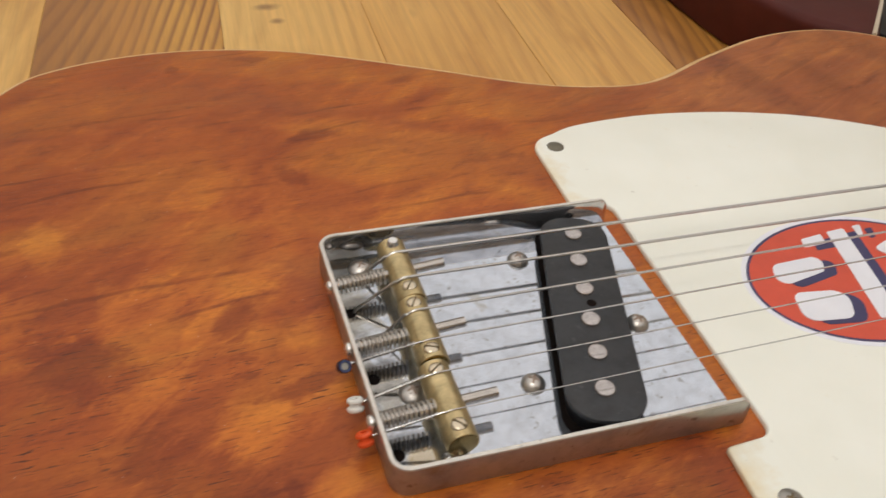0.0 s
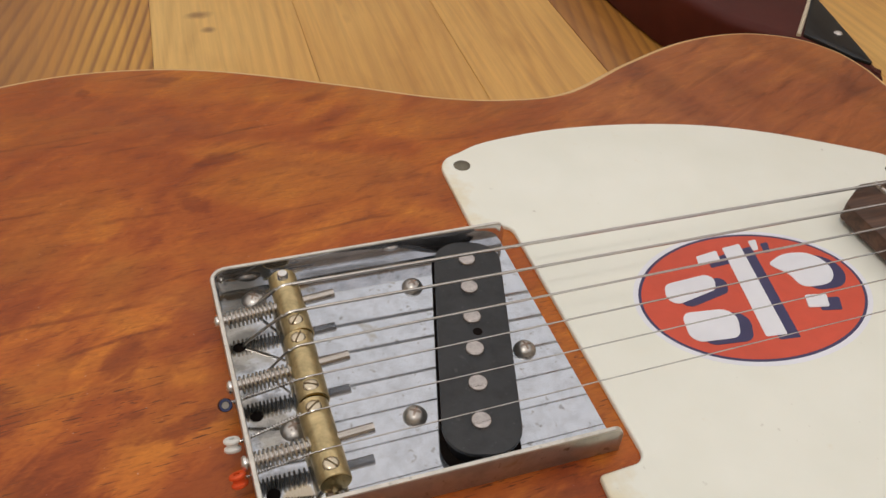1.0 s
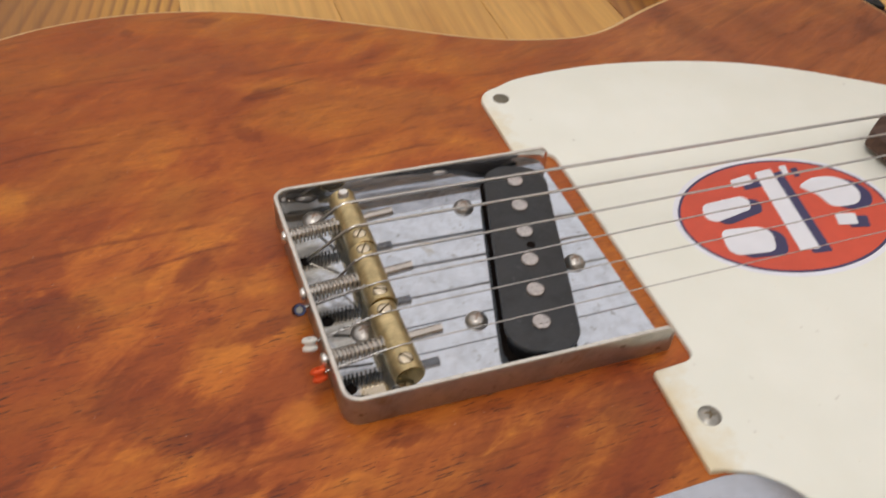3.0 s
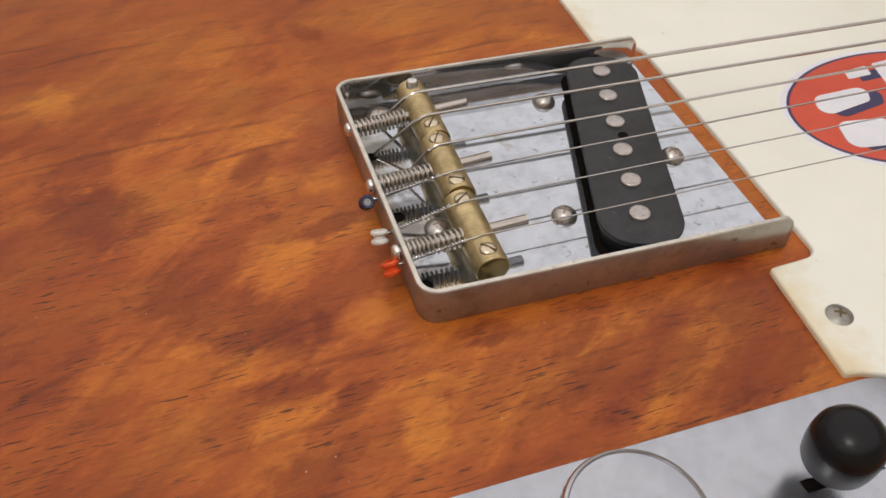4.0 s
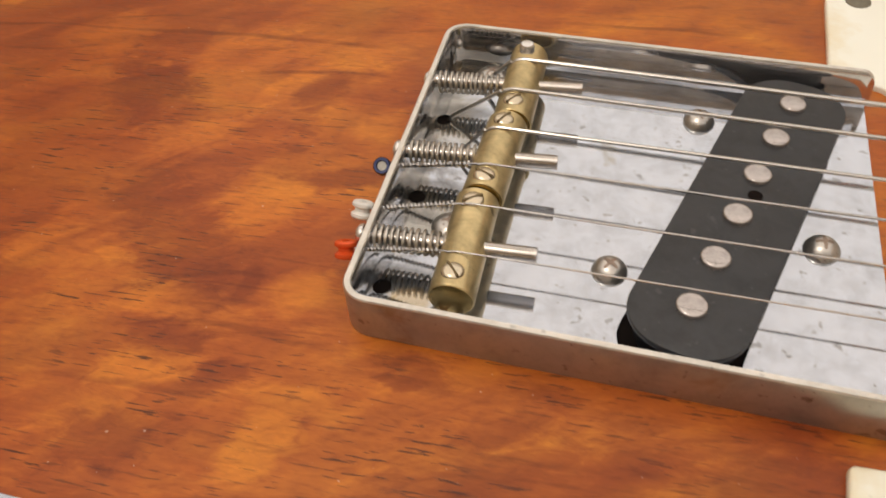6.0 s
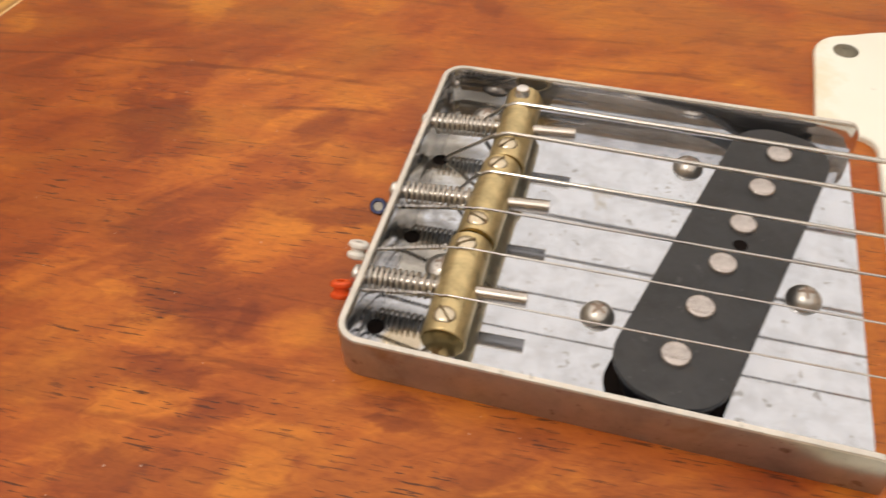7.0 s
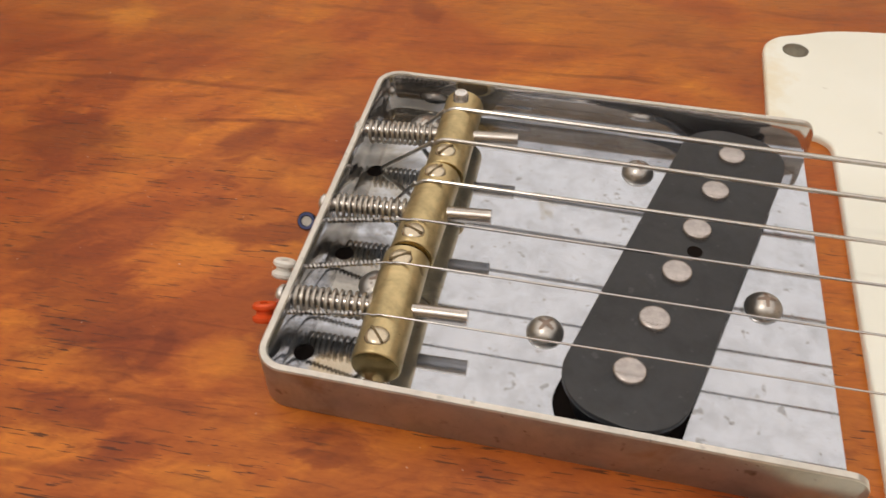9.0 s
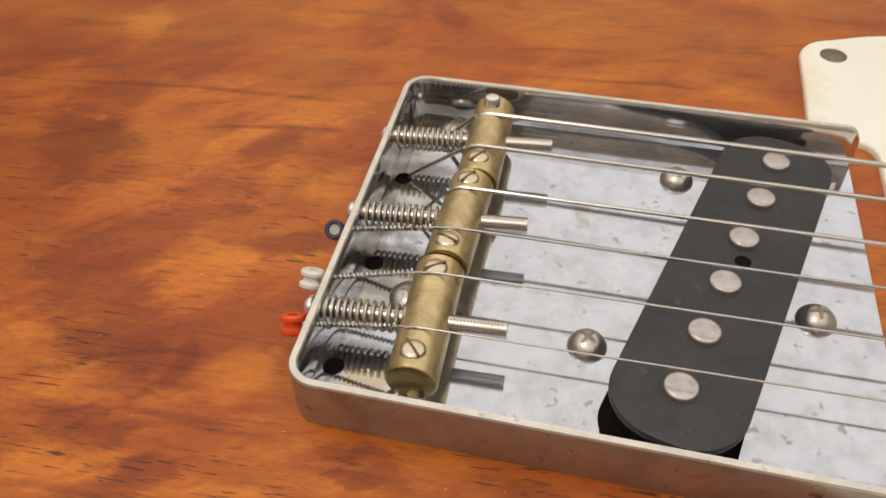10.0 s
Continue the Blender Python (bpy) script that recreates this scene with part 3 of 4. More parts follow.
def box(x0, x1, y0, y1, z0, z1, bevel=0.0, bm=None):
    own = bm or bmesh.new()
    made = bmesh.ops.create_cube(own, size=1)["verts"]
    for v in made:
        v.co = ((x0 + x1) / 2 + v.co.x * (x1 - x0), (y0 + y1) / 2 + v.co.y * (y1 - y0), (z0 + z1) / 2 + v.co.z * (z1 - z0))
    if bevel:
        edges = list({e for v in made for e in v.link_edges})
        bmesh.ops.bevel(own, geom=edges, offset=bevel, segments=2, affect="EDGES")
    return own


def dome_screw(r, h):
    """A domed screw head on z = 0: a thin land, then a round cap."""
    land = 0.12 * h
    cap = h - land
    ball = (r * r + cap * cap) / (2 * cap)
    reach = math.asin(min(1.0, r / ball))
    profile = [(r, 0.0)]
    for k in range(10):
        a = reach * (1 - k / 10)
        profile.append((ball * math.sin(a), land + cap - ball * (1 - math.cos(a))))
    return lathe(profile + [(0.0, h)], 32)


def cross_recess(r, h):
    """The dark cross of a screw, a hair above the head's dome."""
    bm = bmesh.new()
    w, l = r * 0.11, r * 0.44
    for a in (0, 1):
        for s in (-1, 1):
            prev = None
            for k in range(5):
                d = l * k / 4
                z = h - (h * 0.88) * (d / r) ** 2 + 0.006
                ww = w * (1 - 0.35 * k / 4)
                pair = [(s * d, -ww, z), (s * d, ww, z)] if a == 0 else [(-ww, s * d, z), (ww, s * d, z)]
                cur = [bm.verts.new(p) for p in pair] + [bm.verts.new((p[0], p[1], z - 0.06)) for p in pair]
                if prev:
                    bm.faces.new((prev[0], prev[1], cur[1], cur[0]))
                    bm.faces.new((prev[0], cur[0], cur[2], prev[2]))
                    bm.faces.new((prev[1], prev[3], cur[3], cur[1]))
                prev = cur
            bm.faces.new((prev[0], prev[1], prev[3], prev[2]))
    return bm


def screw_with_cross(name, parent, at, r, h, material, turn=0.0, label="", recess=None):
    s = part(name, dome_screw(r, h), material, parent, label, at, (0, 0, turn))
    if s.parent.parent is None:
        part("cross_recess", cross_recess(r, h), recess or M_DARKSCREW, s, "", at, (0, 0, turn))
    return s


# ---- the room ----
FLOOR_HALF = 4.4
WALL_H = 2.4


def room_box(name, x0, x1, y0, y1, z0, z1, material, label):
    bm = bmesh.new()
    made = bmesh.ops.create_cube(bm, size=1)["verts"]
    for v in made:
        v.co = ((x0 + x1) / 2 + v.co.x * (x1 - x0), (y0 + y1) / 2 + v.co.y * (y1 - y0), (z0 + z1) / 2 + v.co.z * (z1 - z0))
    me = bpy.data.meshes.new(name)
    bm.to_mesh(me)
    bm.free()
    me.materials.append(material)
    return tagged(new(name, me), label, name.split("_")[0], kind="structure")


R = FLOOR_HALF
floor_slab = room_box("floor", -R, R, -R, R, -0.06, -0.021, M_HOLE, "warm lacquered pine plank floor")
PLACED["floor"] = Matrix.Identity(4)
room_box("wall_north", -R, R, R, R + 0.1, -0.06, WALL_H, M_PAINT, "plain pale beige painted wall")
room_box("wall_south", -R, R, -R - 0.1, -R, -0.06, WALL_H, M_PAINT, "plain pale beige painted wall")
room_box("wall_east", R, R + 0.1, -R - 0.1, R + 0.1, -0.06, WALL_H, M_PAINT, "plain pale beige painted wall")
room_box("wall_west", -R - 0.1, -R, -R - 0.1, R + 0.1, -0.06, WALL_H, M_PAINT, "plain pale beige painted wall")
room_box("ceiling", -R - 0.1, R + 0.1, -R - 0.1, R + 0.1, WALL_H, WALL_H + 0.1, M_CEIL, "plain white painted ceiling")

# ---- the guitar ----
guitar = thing("electric_guitar", "orange-red figured wood electric guitar lying flat on pine floorboards", "guitar")

BODY = [(-8.9, 15.35), (-7.1, 16.65), (-4.2, 17.25), (-1.1, 17.08), (2.0, 16.2), (6.1, 14.2), (9.5, 12.4), (12.0, 11.62), (14.4, 11.55),
        (17.6, 12.95), (21.0, 14.1), (24.0, 14.2), (26.3, 13.25), (27.5, 11.7), (27.85, 10.0), (27.75, 8.5), (27.5, 6.0), (27.3, 3.2),
        (26.0, 0.5), (22.6, -3.2), (20.6, -4.6), (20.4, -6.0), (22.2, -7.8), (24.6, -9.6), (25.3, -11.8), (24.2, -13.8), (21.0, -14.9),
        (17.0, -13.9), (13.0, -12.3), (10.0, -12.4), (6.0, -14.2), (2.0, -16.2), (-1.5, -17.3), (-5.0, -17.2), (-8.5, -15.6), (-11.0, -12.4),
        (-12.4, -8.0), (-12.9, -3.0), (-13.0, 2.0), (-12.6, 6.5), (-11.5, 11.0)]
outline = spline(BODY, 6)
part("body", prism(outline, -4.5, 0.0, 0.32, 4, 0.32), M_CORE, guitar, "pale wood body core with rounded edge")
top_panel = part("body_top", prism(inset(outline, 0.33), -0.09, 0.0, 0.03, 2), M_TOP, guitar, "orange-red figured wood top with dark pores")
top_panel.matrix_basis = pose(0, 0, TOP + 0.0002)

# pickguard
UPPER = [(8.9, 8.47), (9.9, 8.80), (12.2, 8.94), (14.4, 8.74), (16.6, 8.28), (18.7, 7.58), (20.6, 6.60), (22.3, 5.47), (23.6, 4.55)]
RIM = [(9.42, -9.3), (9.28, -8.75), (8.95, -8.2), (8.45, -7.72), (7.8, -7.45)]
guard_pts = ([(7.90, 4.50), (8.0, 8.15)] + spline(UPPER, 4, False) + [(24.6, 3.2), (24.6, -3.6), (20.3, -4.8), (19.6, -6.6), (17.5, -9.2), (13.8, -11.4), (10.6, -11.6), (9.5, -10.2)]
             + RIM + [(7.48, -7.4), (7.68, -4.50), (8.95, -4.45), (9.12, 4.44)])
radii = [0.12, 0.80] + [0.0] * (len(guard_pts) - 2)
k = len(guard_pts)
for i, r in ((k - 4, 0.05), (k - 3, 0.12), (k - 2, 0.34), (k - 1, 0.42)):
    radii[i] = r
guard_outline = rounded(guard_pts, radii, 8)
guard = part("pickguard", prism(guard_outline, 0.005, 0.165, 0.07, 3), M_GUARD, guitar, "aged cream plastic pickguard")
for n, (x, y) in enumerate(((8.69, 7.67), (8.29, -6.09), (23.3, 3.5), (16.0, -8.6))):
    screw_with_cross("pickguard_screw", guard, (x, y, 0.165), 0.285, 0.09, M_GREYSCREW if n == 1 else M_DARKSCREW, 20 + 35 * n)
    part("screw_cross", cross_recess(0.285, 0.09), M_SLOT if n else M_DARKSCREW, guard, "", (x, y, 0.165), (0, 0, 20 + 35 * n))

# oval sticker with plain colour shapes
SC, SA, SB = (14.80, -0.36), 3.70, 2.64


def oval(k, z0, z1, dx=0.0, dy=0.0, a=SA, b=SB):
    return prism([(SC[0] + dx + (a + k) * math.cos(t * math.pi / 36), SC[1] + dy + (b + k) * math.sin(t * math.pi / 36)) for t in range(72)], z0, z1)


sticker = part("sticker", oval(0, 0.150, 0.170), M_WHITE, guitar, "oval red, white and navy sticker on the pickguard")
part("navy_ring", oval(-0.15, 0.165, 0.1735), M_NAVY, sticker)
part("red_field", oval(-0.235, 0.165, 0.177), M_RED, sticker)


LAYER = [0.0]


def bar(points, radii, name, shade=True):
    LAYER[0] += 0.0015
    up = LAYER[0]
    if shade:
        part(name + "_shade", prism(rounded([(x + 0.30, y - 0.20) for x, y in points], radii, 5), 0.170, 0.179 + up), M_NAVY, sticker)
    part(name, prism(rounded(points, radii, 5), 0.170, 0.190 + up), M_WHITE, sticker)


# plain slanted blocks in place of the maker's mark
bar([(14.12, -1.93), (14.76, -2.02), (15.62, 1.62), (14.98, 1.58)], [0.05] * 4, "tall_bar")
bar([(13.86, 1.10), (14.62, 1.12), (14.74, 1.54), (13.98, 1.46)], [0.05] * 4, "short_bar")
bar([(15.86, 1.22), (16.06, 1.22), (16.25, 1.66), (15.96, 1.64)], [0.05] * 4, "short_bar")
bar([(12.02, -0.24), (13.78, 0.06), (14.12, 0.70), (12.40, 0.66)], [0.30, 0.2, 0.24, 0.34], "curved_bar")
bar([(11.98, -1.56), (13.42, -1.76), (13.94, -0.74), (12.28, -0.50)], [0.34, 0.36, 0.40, 0.3], "curved_bar")
bar(spline([(16.0, 0.52), (16.3, 0.02), (16.36, -0.44), (16.66, -0.62), (17.3, -0.62), (17.68, -0.26), (17.72, 0.22), (17.42, 0.66), (16.8, 0.82), (16.3, 0.72)], 5), [0] * 50, "round_block")
bar([(16.0, -1.32), (16.62, -1.46), (16.86, -1.0), (16.2, -0.86)], [0.06] * 4, "short_bar")

# ---- bridge ----
BH, BT = 0.95, 0.13
CORNERS = ((0.06, -3.77), (8.48, -3.96), (8.54, 3.81), (-0.05, 4.01))
PICK_C, PICK_A = (6.18, 0.0), math.atan2(1.596, 5.332)


def slant(u, w):
    """A point u along the pickup (towards the bass side) and w across it, in plan."""
    s, c = math.sin(PICK_A), math.cos(PICK_A)
    return (PICK_C[0] + u * s + w * c, PICK_C[1] + u * c - w * s)


def stadium(length, width, r, seg=8, du=0.0, dw=0.0):
    l, w = length / 2, width / 2
    return rounded([slant(du - l, dw - w), slant(du - l, dw + w), slant(du + l, dw + w), slant(du + l, dw - w)], [r] * 4, seg)


plate_outline = rounded(CORNERS, [0.42, 0.05, 0.05, 0.42], 8)
HOLES = ((0.43, -2.79), (0.43, -0.57), (0.37, 1.72))


def plate_mesh():
    """Flat pressed plate with the pickup slot and string holes cut through."""
    bm = bmesh.new()
    slot = rounded([slant(-3.80, -0.95), slant(-3.80, 1.02), slant(3.70, 0.74), slant(3.70, -0.97)], [0.70, 0.70, 0.55, 0.55], 10)
    loops = [inset(plate_outline, 0.02), slot] + [[(x + 0.165 * math.cos(t * math.pi / 8), y + 0.165 * math.sin(t * math.pi / 8)) for t in range(16)] for x, y in HOLES]
    for z in (0.01, 0.12):
        edges = []
        for loop in loops:
            vs = [bm.verts.new((x, y, z)) for x, y in loop]
            edges += [bm.edges.new((vs[i - 1], vs[i])) for i in range(len(vs))]
        bmesh.ops.triangle_fill(bm, edges=edges, use_beauty=True)
    bm.verts.ensure_lookup_table()
    n = len(bm.verts) // 2
    start = 0
    for loop in loops:
        m = len(loop)
        for i in range(m):
            a, b = start + i, start + (i + 1) % m
            bm.faces.new((bm.verts[a], bm.verts[b], bm.verts[n + b], bm.verts[n + a]))
        start += m
    return bm


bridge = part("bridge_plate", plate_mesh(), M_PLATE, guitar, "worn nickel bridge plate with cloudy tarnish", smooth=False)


def rim_mesh():
    """The three upright walls: rear and both sides, folded corners, front ends rounded down."""
    bm = bmesh.new()
    bt, ft, fb, bb = (Vector(c) for c in CORNERS)
    path = rounded([tuple(ft), tuple(bt), tuple(bb), tuple(fb)], [0, 0.46, 0.46, 0], 10)
    full = []
    for front, back in ((ft, bt), (fb, bb)):
        d = (front - back).normalized()
        n = Vector((-d.y, d.x)) if front is ft else Vector((d.y, -d.x))
        full.append([(front - d * 0.28 * (1 - math.cos(math.pi / 12 * k)), n, BH - 0.28 * (1 - math.sin(math.pi / 12 * k))) for k in range(7)])
    inner = []
    for i in range(1, len(path) - 1):
        d = (Vector(path[i + 1]) - Vector(path[i - 1])).normalized()
        inner.append((Vector(path[i]), Vector((d.y, -d.x)), BH))
    prof = full[0] + inner + full[1][::-1]
    centre = Vector((4.0, 0.0))
    prof = [(p, n if n.dot(centre - p) > 0 else -n, h) for p, n, h in prof]
    rows = []
    for p, nin, h in prof:
        q = []
        for off, z in ((0.07, 0.0), (0.02, 0.03), (0.0, 0.09), (0.0, h - 0.03), (0.02, h), (BT - 0.02, h), (BT, h - 0.03), (BT, 0.10)):
            w = p + nin * off
            q.append(bm.verts.new((w.x, w.y, max(z, 0.0))))
        rows.append(q)
    for lo, hi in zip(rows, rows[1:]):
        for k in range(8):
            bm.faces.new((lo[k - 1], lo[k], hi[k], hi[k - 1]))
    bm.faces.new(rows[0])
    bm.faces.new(rows[-1][::-1])
    return bm


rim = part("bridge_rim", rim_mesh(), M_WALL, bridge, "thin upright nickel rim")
# one rim, three tones: wear, outer shade and edge highlight sit in the colour
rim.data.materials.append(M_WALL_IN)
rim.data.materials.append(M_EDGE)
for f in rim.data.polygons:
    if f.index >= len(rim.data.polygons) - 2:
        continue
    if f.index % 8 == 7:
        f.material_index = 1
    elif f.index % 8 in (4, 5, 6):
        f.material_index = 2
# flat black sheet and discs: the shade of the openings, without their depth
part("pickup_cavity", prism(rounded([slant(-3.81, -1.0), slant(-3.56, 1.2), slant(3.66, 1.2), slant(3.66, -1.0)], [0.35, 0.5, 0.5, 0.5], 6), 0.0, 0.062), M_HOLE, bridge, "flat black sheet for the routed cavity's shade")
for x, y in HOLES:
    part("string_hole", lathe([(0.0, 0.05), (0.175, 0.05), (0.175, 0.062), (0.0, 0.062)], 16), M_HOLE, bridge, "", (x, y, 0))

# pickup
pickup = part("pickup", prism(stadium(7.25, 1.90, 0.80, 10, -0.07, 0.02), 0.60, 0.73, 0.03, 2, 0.03), M_FIBRE, guitar, "black fibre pickup with six steel pole pieces")
part("coil", prism(stadium(6.9, 1.62, 0.7, 8, -0.07, 0.02), 0.05, 0.60), M_COIL, pickup, "black wrapped coil")
pole_mesh = None
for k in range(6):
    u = (k - 2.5) * 1.113
    x, y = slant(u, 0)
    if pole_mesh is None:
        o = part("pole_piece", lathe([(0.0, 0), (0.245, 0), (0.245, 0.050), (0.241, 0.065), (0.232, 0.078), (0.218, 0.087), (0.19, 0.091), (0.0, 0.093)], 28), M_POLE, pickup, "", (x, y, 0.725))
        pole_mesh = o.data
    else:
        part("pole_piece", pole_mesh, None, pickup, "", (x, y, 0.725))
# a thin black disc laid on top for the eyelet's shade
part("eyelet_hole", lathe([(0.0, 0.0), (0.13, 0.0), (0.13, 0.006), (0.0, 0.006)], 16), M_HOLE, pickup, "", (*slant(0.05, 0.12), 0.729))
for n, (x, y) in enumerate(((5.36, 2.62), (4.09, -1.66), (7.52, -0.45))):
    s = part("pickup_screw", dome_screw(0.305, 0.24), M_RUSTY, guitar, "tarnished domed screw", (x, y, 0.121), (0, 0, 15 + 40 * n))
    part("cross_recess", cross_recess(0.34, 0.24), M_CROSS, s, "", (x, y, 0.121), (0, 0, 15 + 40 * n))
for n, (x, y) in enumerate(((1.22, -1.2), (1.62, -3.27), (1.02, 3.34))):
    s = part("mounting_screw", dome_screw(0.34, 0.20), M_CHROME if n == 1 else M_RUSTY, guitar, "shiny chromed mounting screw" if n == 1 else "flat tarnished mounting screw", (x, y, 0.118), (0, 0, 10 + 25 * n))
    part("cross_recess", cross_recess(0.34, 0.20), M_CROSS, s, "", (x, y, 0.118), (0, 0, 10 + 25 * n))

# saddles
# place, yaw, roll
SADDLES = ((1.85, 2.20, 0.73, 1.0, 1.0), (1.79, 0.01, 0.735, -1.0, -1.0), (1.73, -2.16, 0.68, 1.2, 1.5))
SR = 0.38
for n, (x, y, z, yaw, roll) in enumerate(SADDLES):
    half = (1.11, 1.06, 1.10)[n]
    prof = [(0.0, -half), (SR - 0.05, -half), (SR - 0.022, -half + 0.008), (SR - 0.006, -half + 0.024), (SR, -half + 0.045)]
    for k in range(1, 12):
        prof.append((SR, -half + 0.04 + (2 * half - 0.08) * k / 12))
    prof += [(SR, half - 0.04), (SR - 0.05, half), (0.0, half)]
    saddle = part("saddle", lathe(prof, 40, axis="y"), M_BRASS, guitar, "aged brass barrel saddle", (x, y, z), (roll, 0, yaw))
    # end faces take a darker brass, their shade put into the colour
    saddle.data.materials.append(M_BRASS_END)
    for f in saddle.data.polygons:
        f.material_index = int(abs(f.normal.y) > 0.95)
    for s in (-1, 1):
        hx, hy = x - 0.02 - s * 0.75 * math.sin(radians(yaw)), y + s * 0.79
        if n == 0 and s == 1:
            part("height_screw", lathe([(0.15, -0.62), (0.15, 0.47), (0.12, 0.53), (0.0, 0.54)], 20), M_SILVER, saddle, "steel height screw standing proud", (hx, hy, z + s * 0.79 * math.sin(radians(roll))))
            continue
        part("height_screw", lathe([(0.15, -0.52), (0.15, 0.28), (0.19, 0.29), (0.19, 0.345), (0.181, 0.370), (0.16, 0.392), (0.12, 0.408), (0.06, 0.417), (0.0, 0.42)], 24), M_STUD, saddle, "slotted brass height screw", (hx, hy, z + s * 0.79 * math.sin(radians(roll))))
        part("screw_slot", box(-0.175, 0.175, -0.019, 0.019, 0.365, 0.424), M_SLOT, saddle, "", (hx, hy, z + s * 0.79 * math.sin(radians(roll))), (0, 0, (-40, 60, 35)[n] - 85 * (s < 0)))

# intonation screws with springs
for n, y in enumerate((2.20, 0.0, -2.21)):
    x1 = (3.04, 2.90, 2.92)[n]
    z0, z1 = 0.70, (0.78, 0.78, 0.76)[n]
    veer = (0.05, 0.045, 0.025)[n]
    bm = bmesh.new()
    rows = 90
    tube([(-0.08 + (x1 + 0.08) * k / rows, veer * (x1 + 0.08) * k / rows, z0 + (z1 - z0) * max(0, k / rows)) for k in range(rows + 1)], 0.132, 12, bm)
    turns = int((x1 - 0.2) / 0.05)
    helix = []
    for k in range(turns * 7):
        a = 2 * math.pi * k / 7
        x = 0.2 + (x1 - 0.24) * k / (turns * 7)
        helix.append((x, veer * (x + 0.08) + 0.125 * math.cos(a), z0 + (z1 - z0) * (x + 0.08) / (x1 + 0.08) + 0.125 * math.sin(a)))
    tube(helix, 0.015, 4, bm)
    rod = part("intonation_screw", bm, M_STEEL, guitar, "threaded steel intonation screw", (0, y, 0))
    part("screw_head", lathe([(0.0, -0.15), (0.08, -0.143), (0.15, -0.11), (0.185, -0.06), (0.185, -0.01), (0.0, -0.01)], 24, axis="x"), M_SILVER, rod, "rounded screw head", (0, y, z0))
    coil, turns = [], 12
    xa, xb = 0.17, 1.46
    for k in range(turns * 16 + 1):
        a = 2 * math.pi * k / 16
        f = k / (turns * 16)
        x = xa + (xb - xa) * (f + 0.02 * math.sin(6 * f + n))
        coil.append((x, veer * x + 0.205 * math.cos(a), z0 + (z1 - z0) * (x / x1) - 0.02 + 0.205 * math.sin(a)))
    part("spring", tube(coil, 0.028, 6), M_SPRING, rod, "coiled steel spring", (0, y, 0))

# strings
# across, slope, radius, height over the top
LINES = ((2.68, -0.033, 0.050, 1.10), (1.67, -0.030, 0.042, 1.12), (0.49, -0.017, 0.034, 1.12), (-0.54, -0.010, 0.024, 1.14), (-1.52, -0.010, 0.019, 1.10), (-2.585, -0.006, 0.016, 1.065))
NUT_X = 66.5
for n, (y, slope, r, crest) in enumerate(LINES):
    s = SADDLES[n // 2]
    lift = crest - s[2]
    pts = []
    if n < 3:
        hx, hy = ((0.86, 2.95), (0.48, 1.76), (0.86, 0.66))[n]
        pts.append((hx, hy, 0.10))
        pts.append((hx + 0.06, hy - 0.005, 0.22))
        start = Vector((s[0] - 0.30, y + 0.02, s[2] + lift - 0.10))
    else:
        hx, hy, hz = 0.10, (-0.40, -1.59, -2.51)[n - 3], (0.66, 0.70, 0.66)[n - 3]
        pts.append((hx - 0.16, hy, hz))
        start = Vector((s[0] - 0.22, y + 0.02, s[2] + lift - 0.05))
    pts.append(tuple(start))
    for k in range(1, 7):
        a = radians(145 - 55 * k / 6) if n < 3 else radians(122 - 32 * k / 6)
        pts.append((s[0] + lift * math.cos(a), y, s[2] + lift * math.sin(a)))
    for k in range(1, 25):
        x = s[0] + (NUT_X - s[0]) * k / 24
        pts.append((x, y + slope * (x - s[0]), crest + (1.22 - crest) * k / 24))
    pts.append((NUT_X + 6, pts[-1][1], 0.55))
    string = part("string", tube(pts, r, 8), M_WOUND if n < 3 else M_PLAINSTRING, guitar, "wound steel string" if n < 3 else "plain steel string")
    if n >= 3:
        twist, p0, p1 = [], Vector(pts[0]), start + Vector((-0.15, 0, -0.02))
        d = (p1 - p0).normalized()
        e1 = d.orthogonal().normalized()
        e2 = d.cross(e1)
        for k in range(201):
            f = k / 200
            a = 2 * math.pi * 20 * f
            twist.append(tuple(p0 + (p1 - p0) * f + (r + 0.014) * (math.cos(a) * e1 + math.sin(a) * e2)))
        part("end_twist", tube(twist, 0.021, 5), M_PLAINSTRING, string, "twisted wire at the ball end")
        prof = [(0.075, -0.15), (0.165, -0.15), (0.19, -0.12), (0.19, -0.07), (0.13, -0.025), (0.13, 0.025), (0.19, 0.07), (0.19, 0.12), (0.165, 0.15), (0.075, 0.15), (0.075, -0.15)]
        tilt = ((40, 8, 0), (-34, 4, 0), (-36, -8, 0))[n - 3]
        if n == 3:
            # seen end on, with the wire loop filling its bore
            prof = [(0.0, -0.10), (0.085, -0.10), (0.10, -0.14), (0.145, -0.14), (0.165, -0.11), (0.165, -0.06), (0.12, 0.0), (0.165, 0.06), (0.165, 0.11), (0.145, 0.14), (0.10, 0.14), (0.085, 0.10), (0.0, 0.10)]
        ball = part("ball_end", lathe(prof, 24), (M_BALLBLUE, M_BALLWHITE, M_BALLRED)[n - 3], string,
             ("dark blue ball end", "white ball end", "orange-red ball end")[n - 3], (-0.24, hy, hz - 0.06), tilt)
        if n == 3:
            ball.data.materials.append(M_GREYSCREW)
            for f in ball.data.polygons:
                f.material_index = int(f.center.xy.length < 0.00085)


# neck
def neck_y(x):
    return -0.25 - 0.0150 * (x - 1.85)


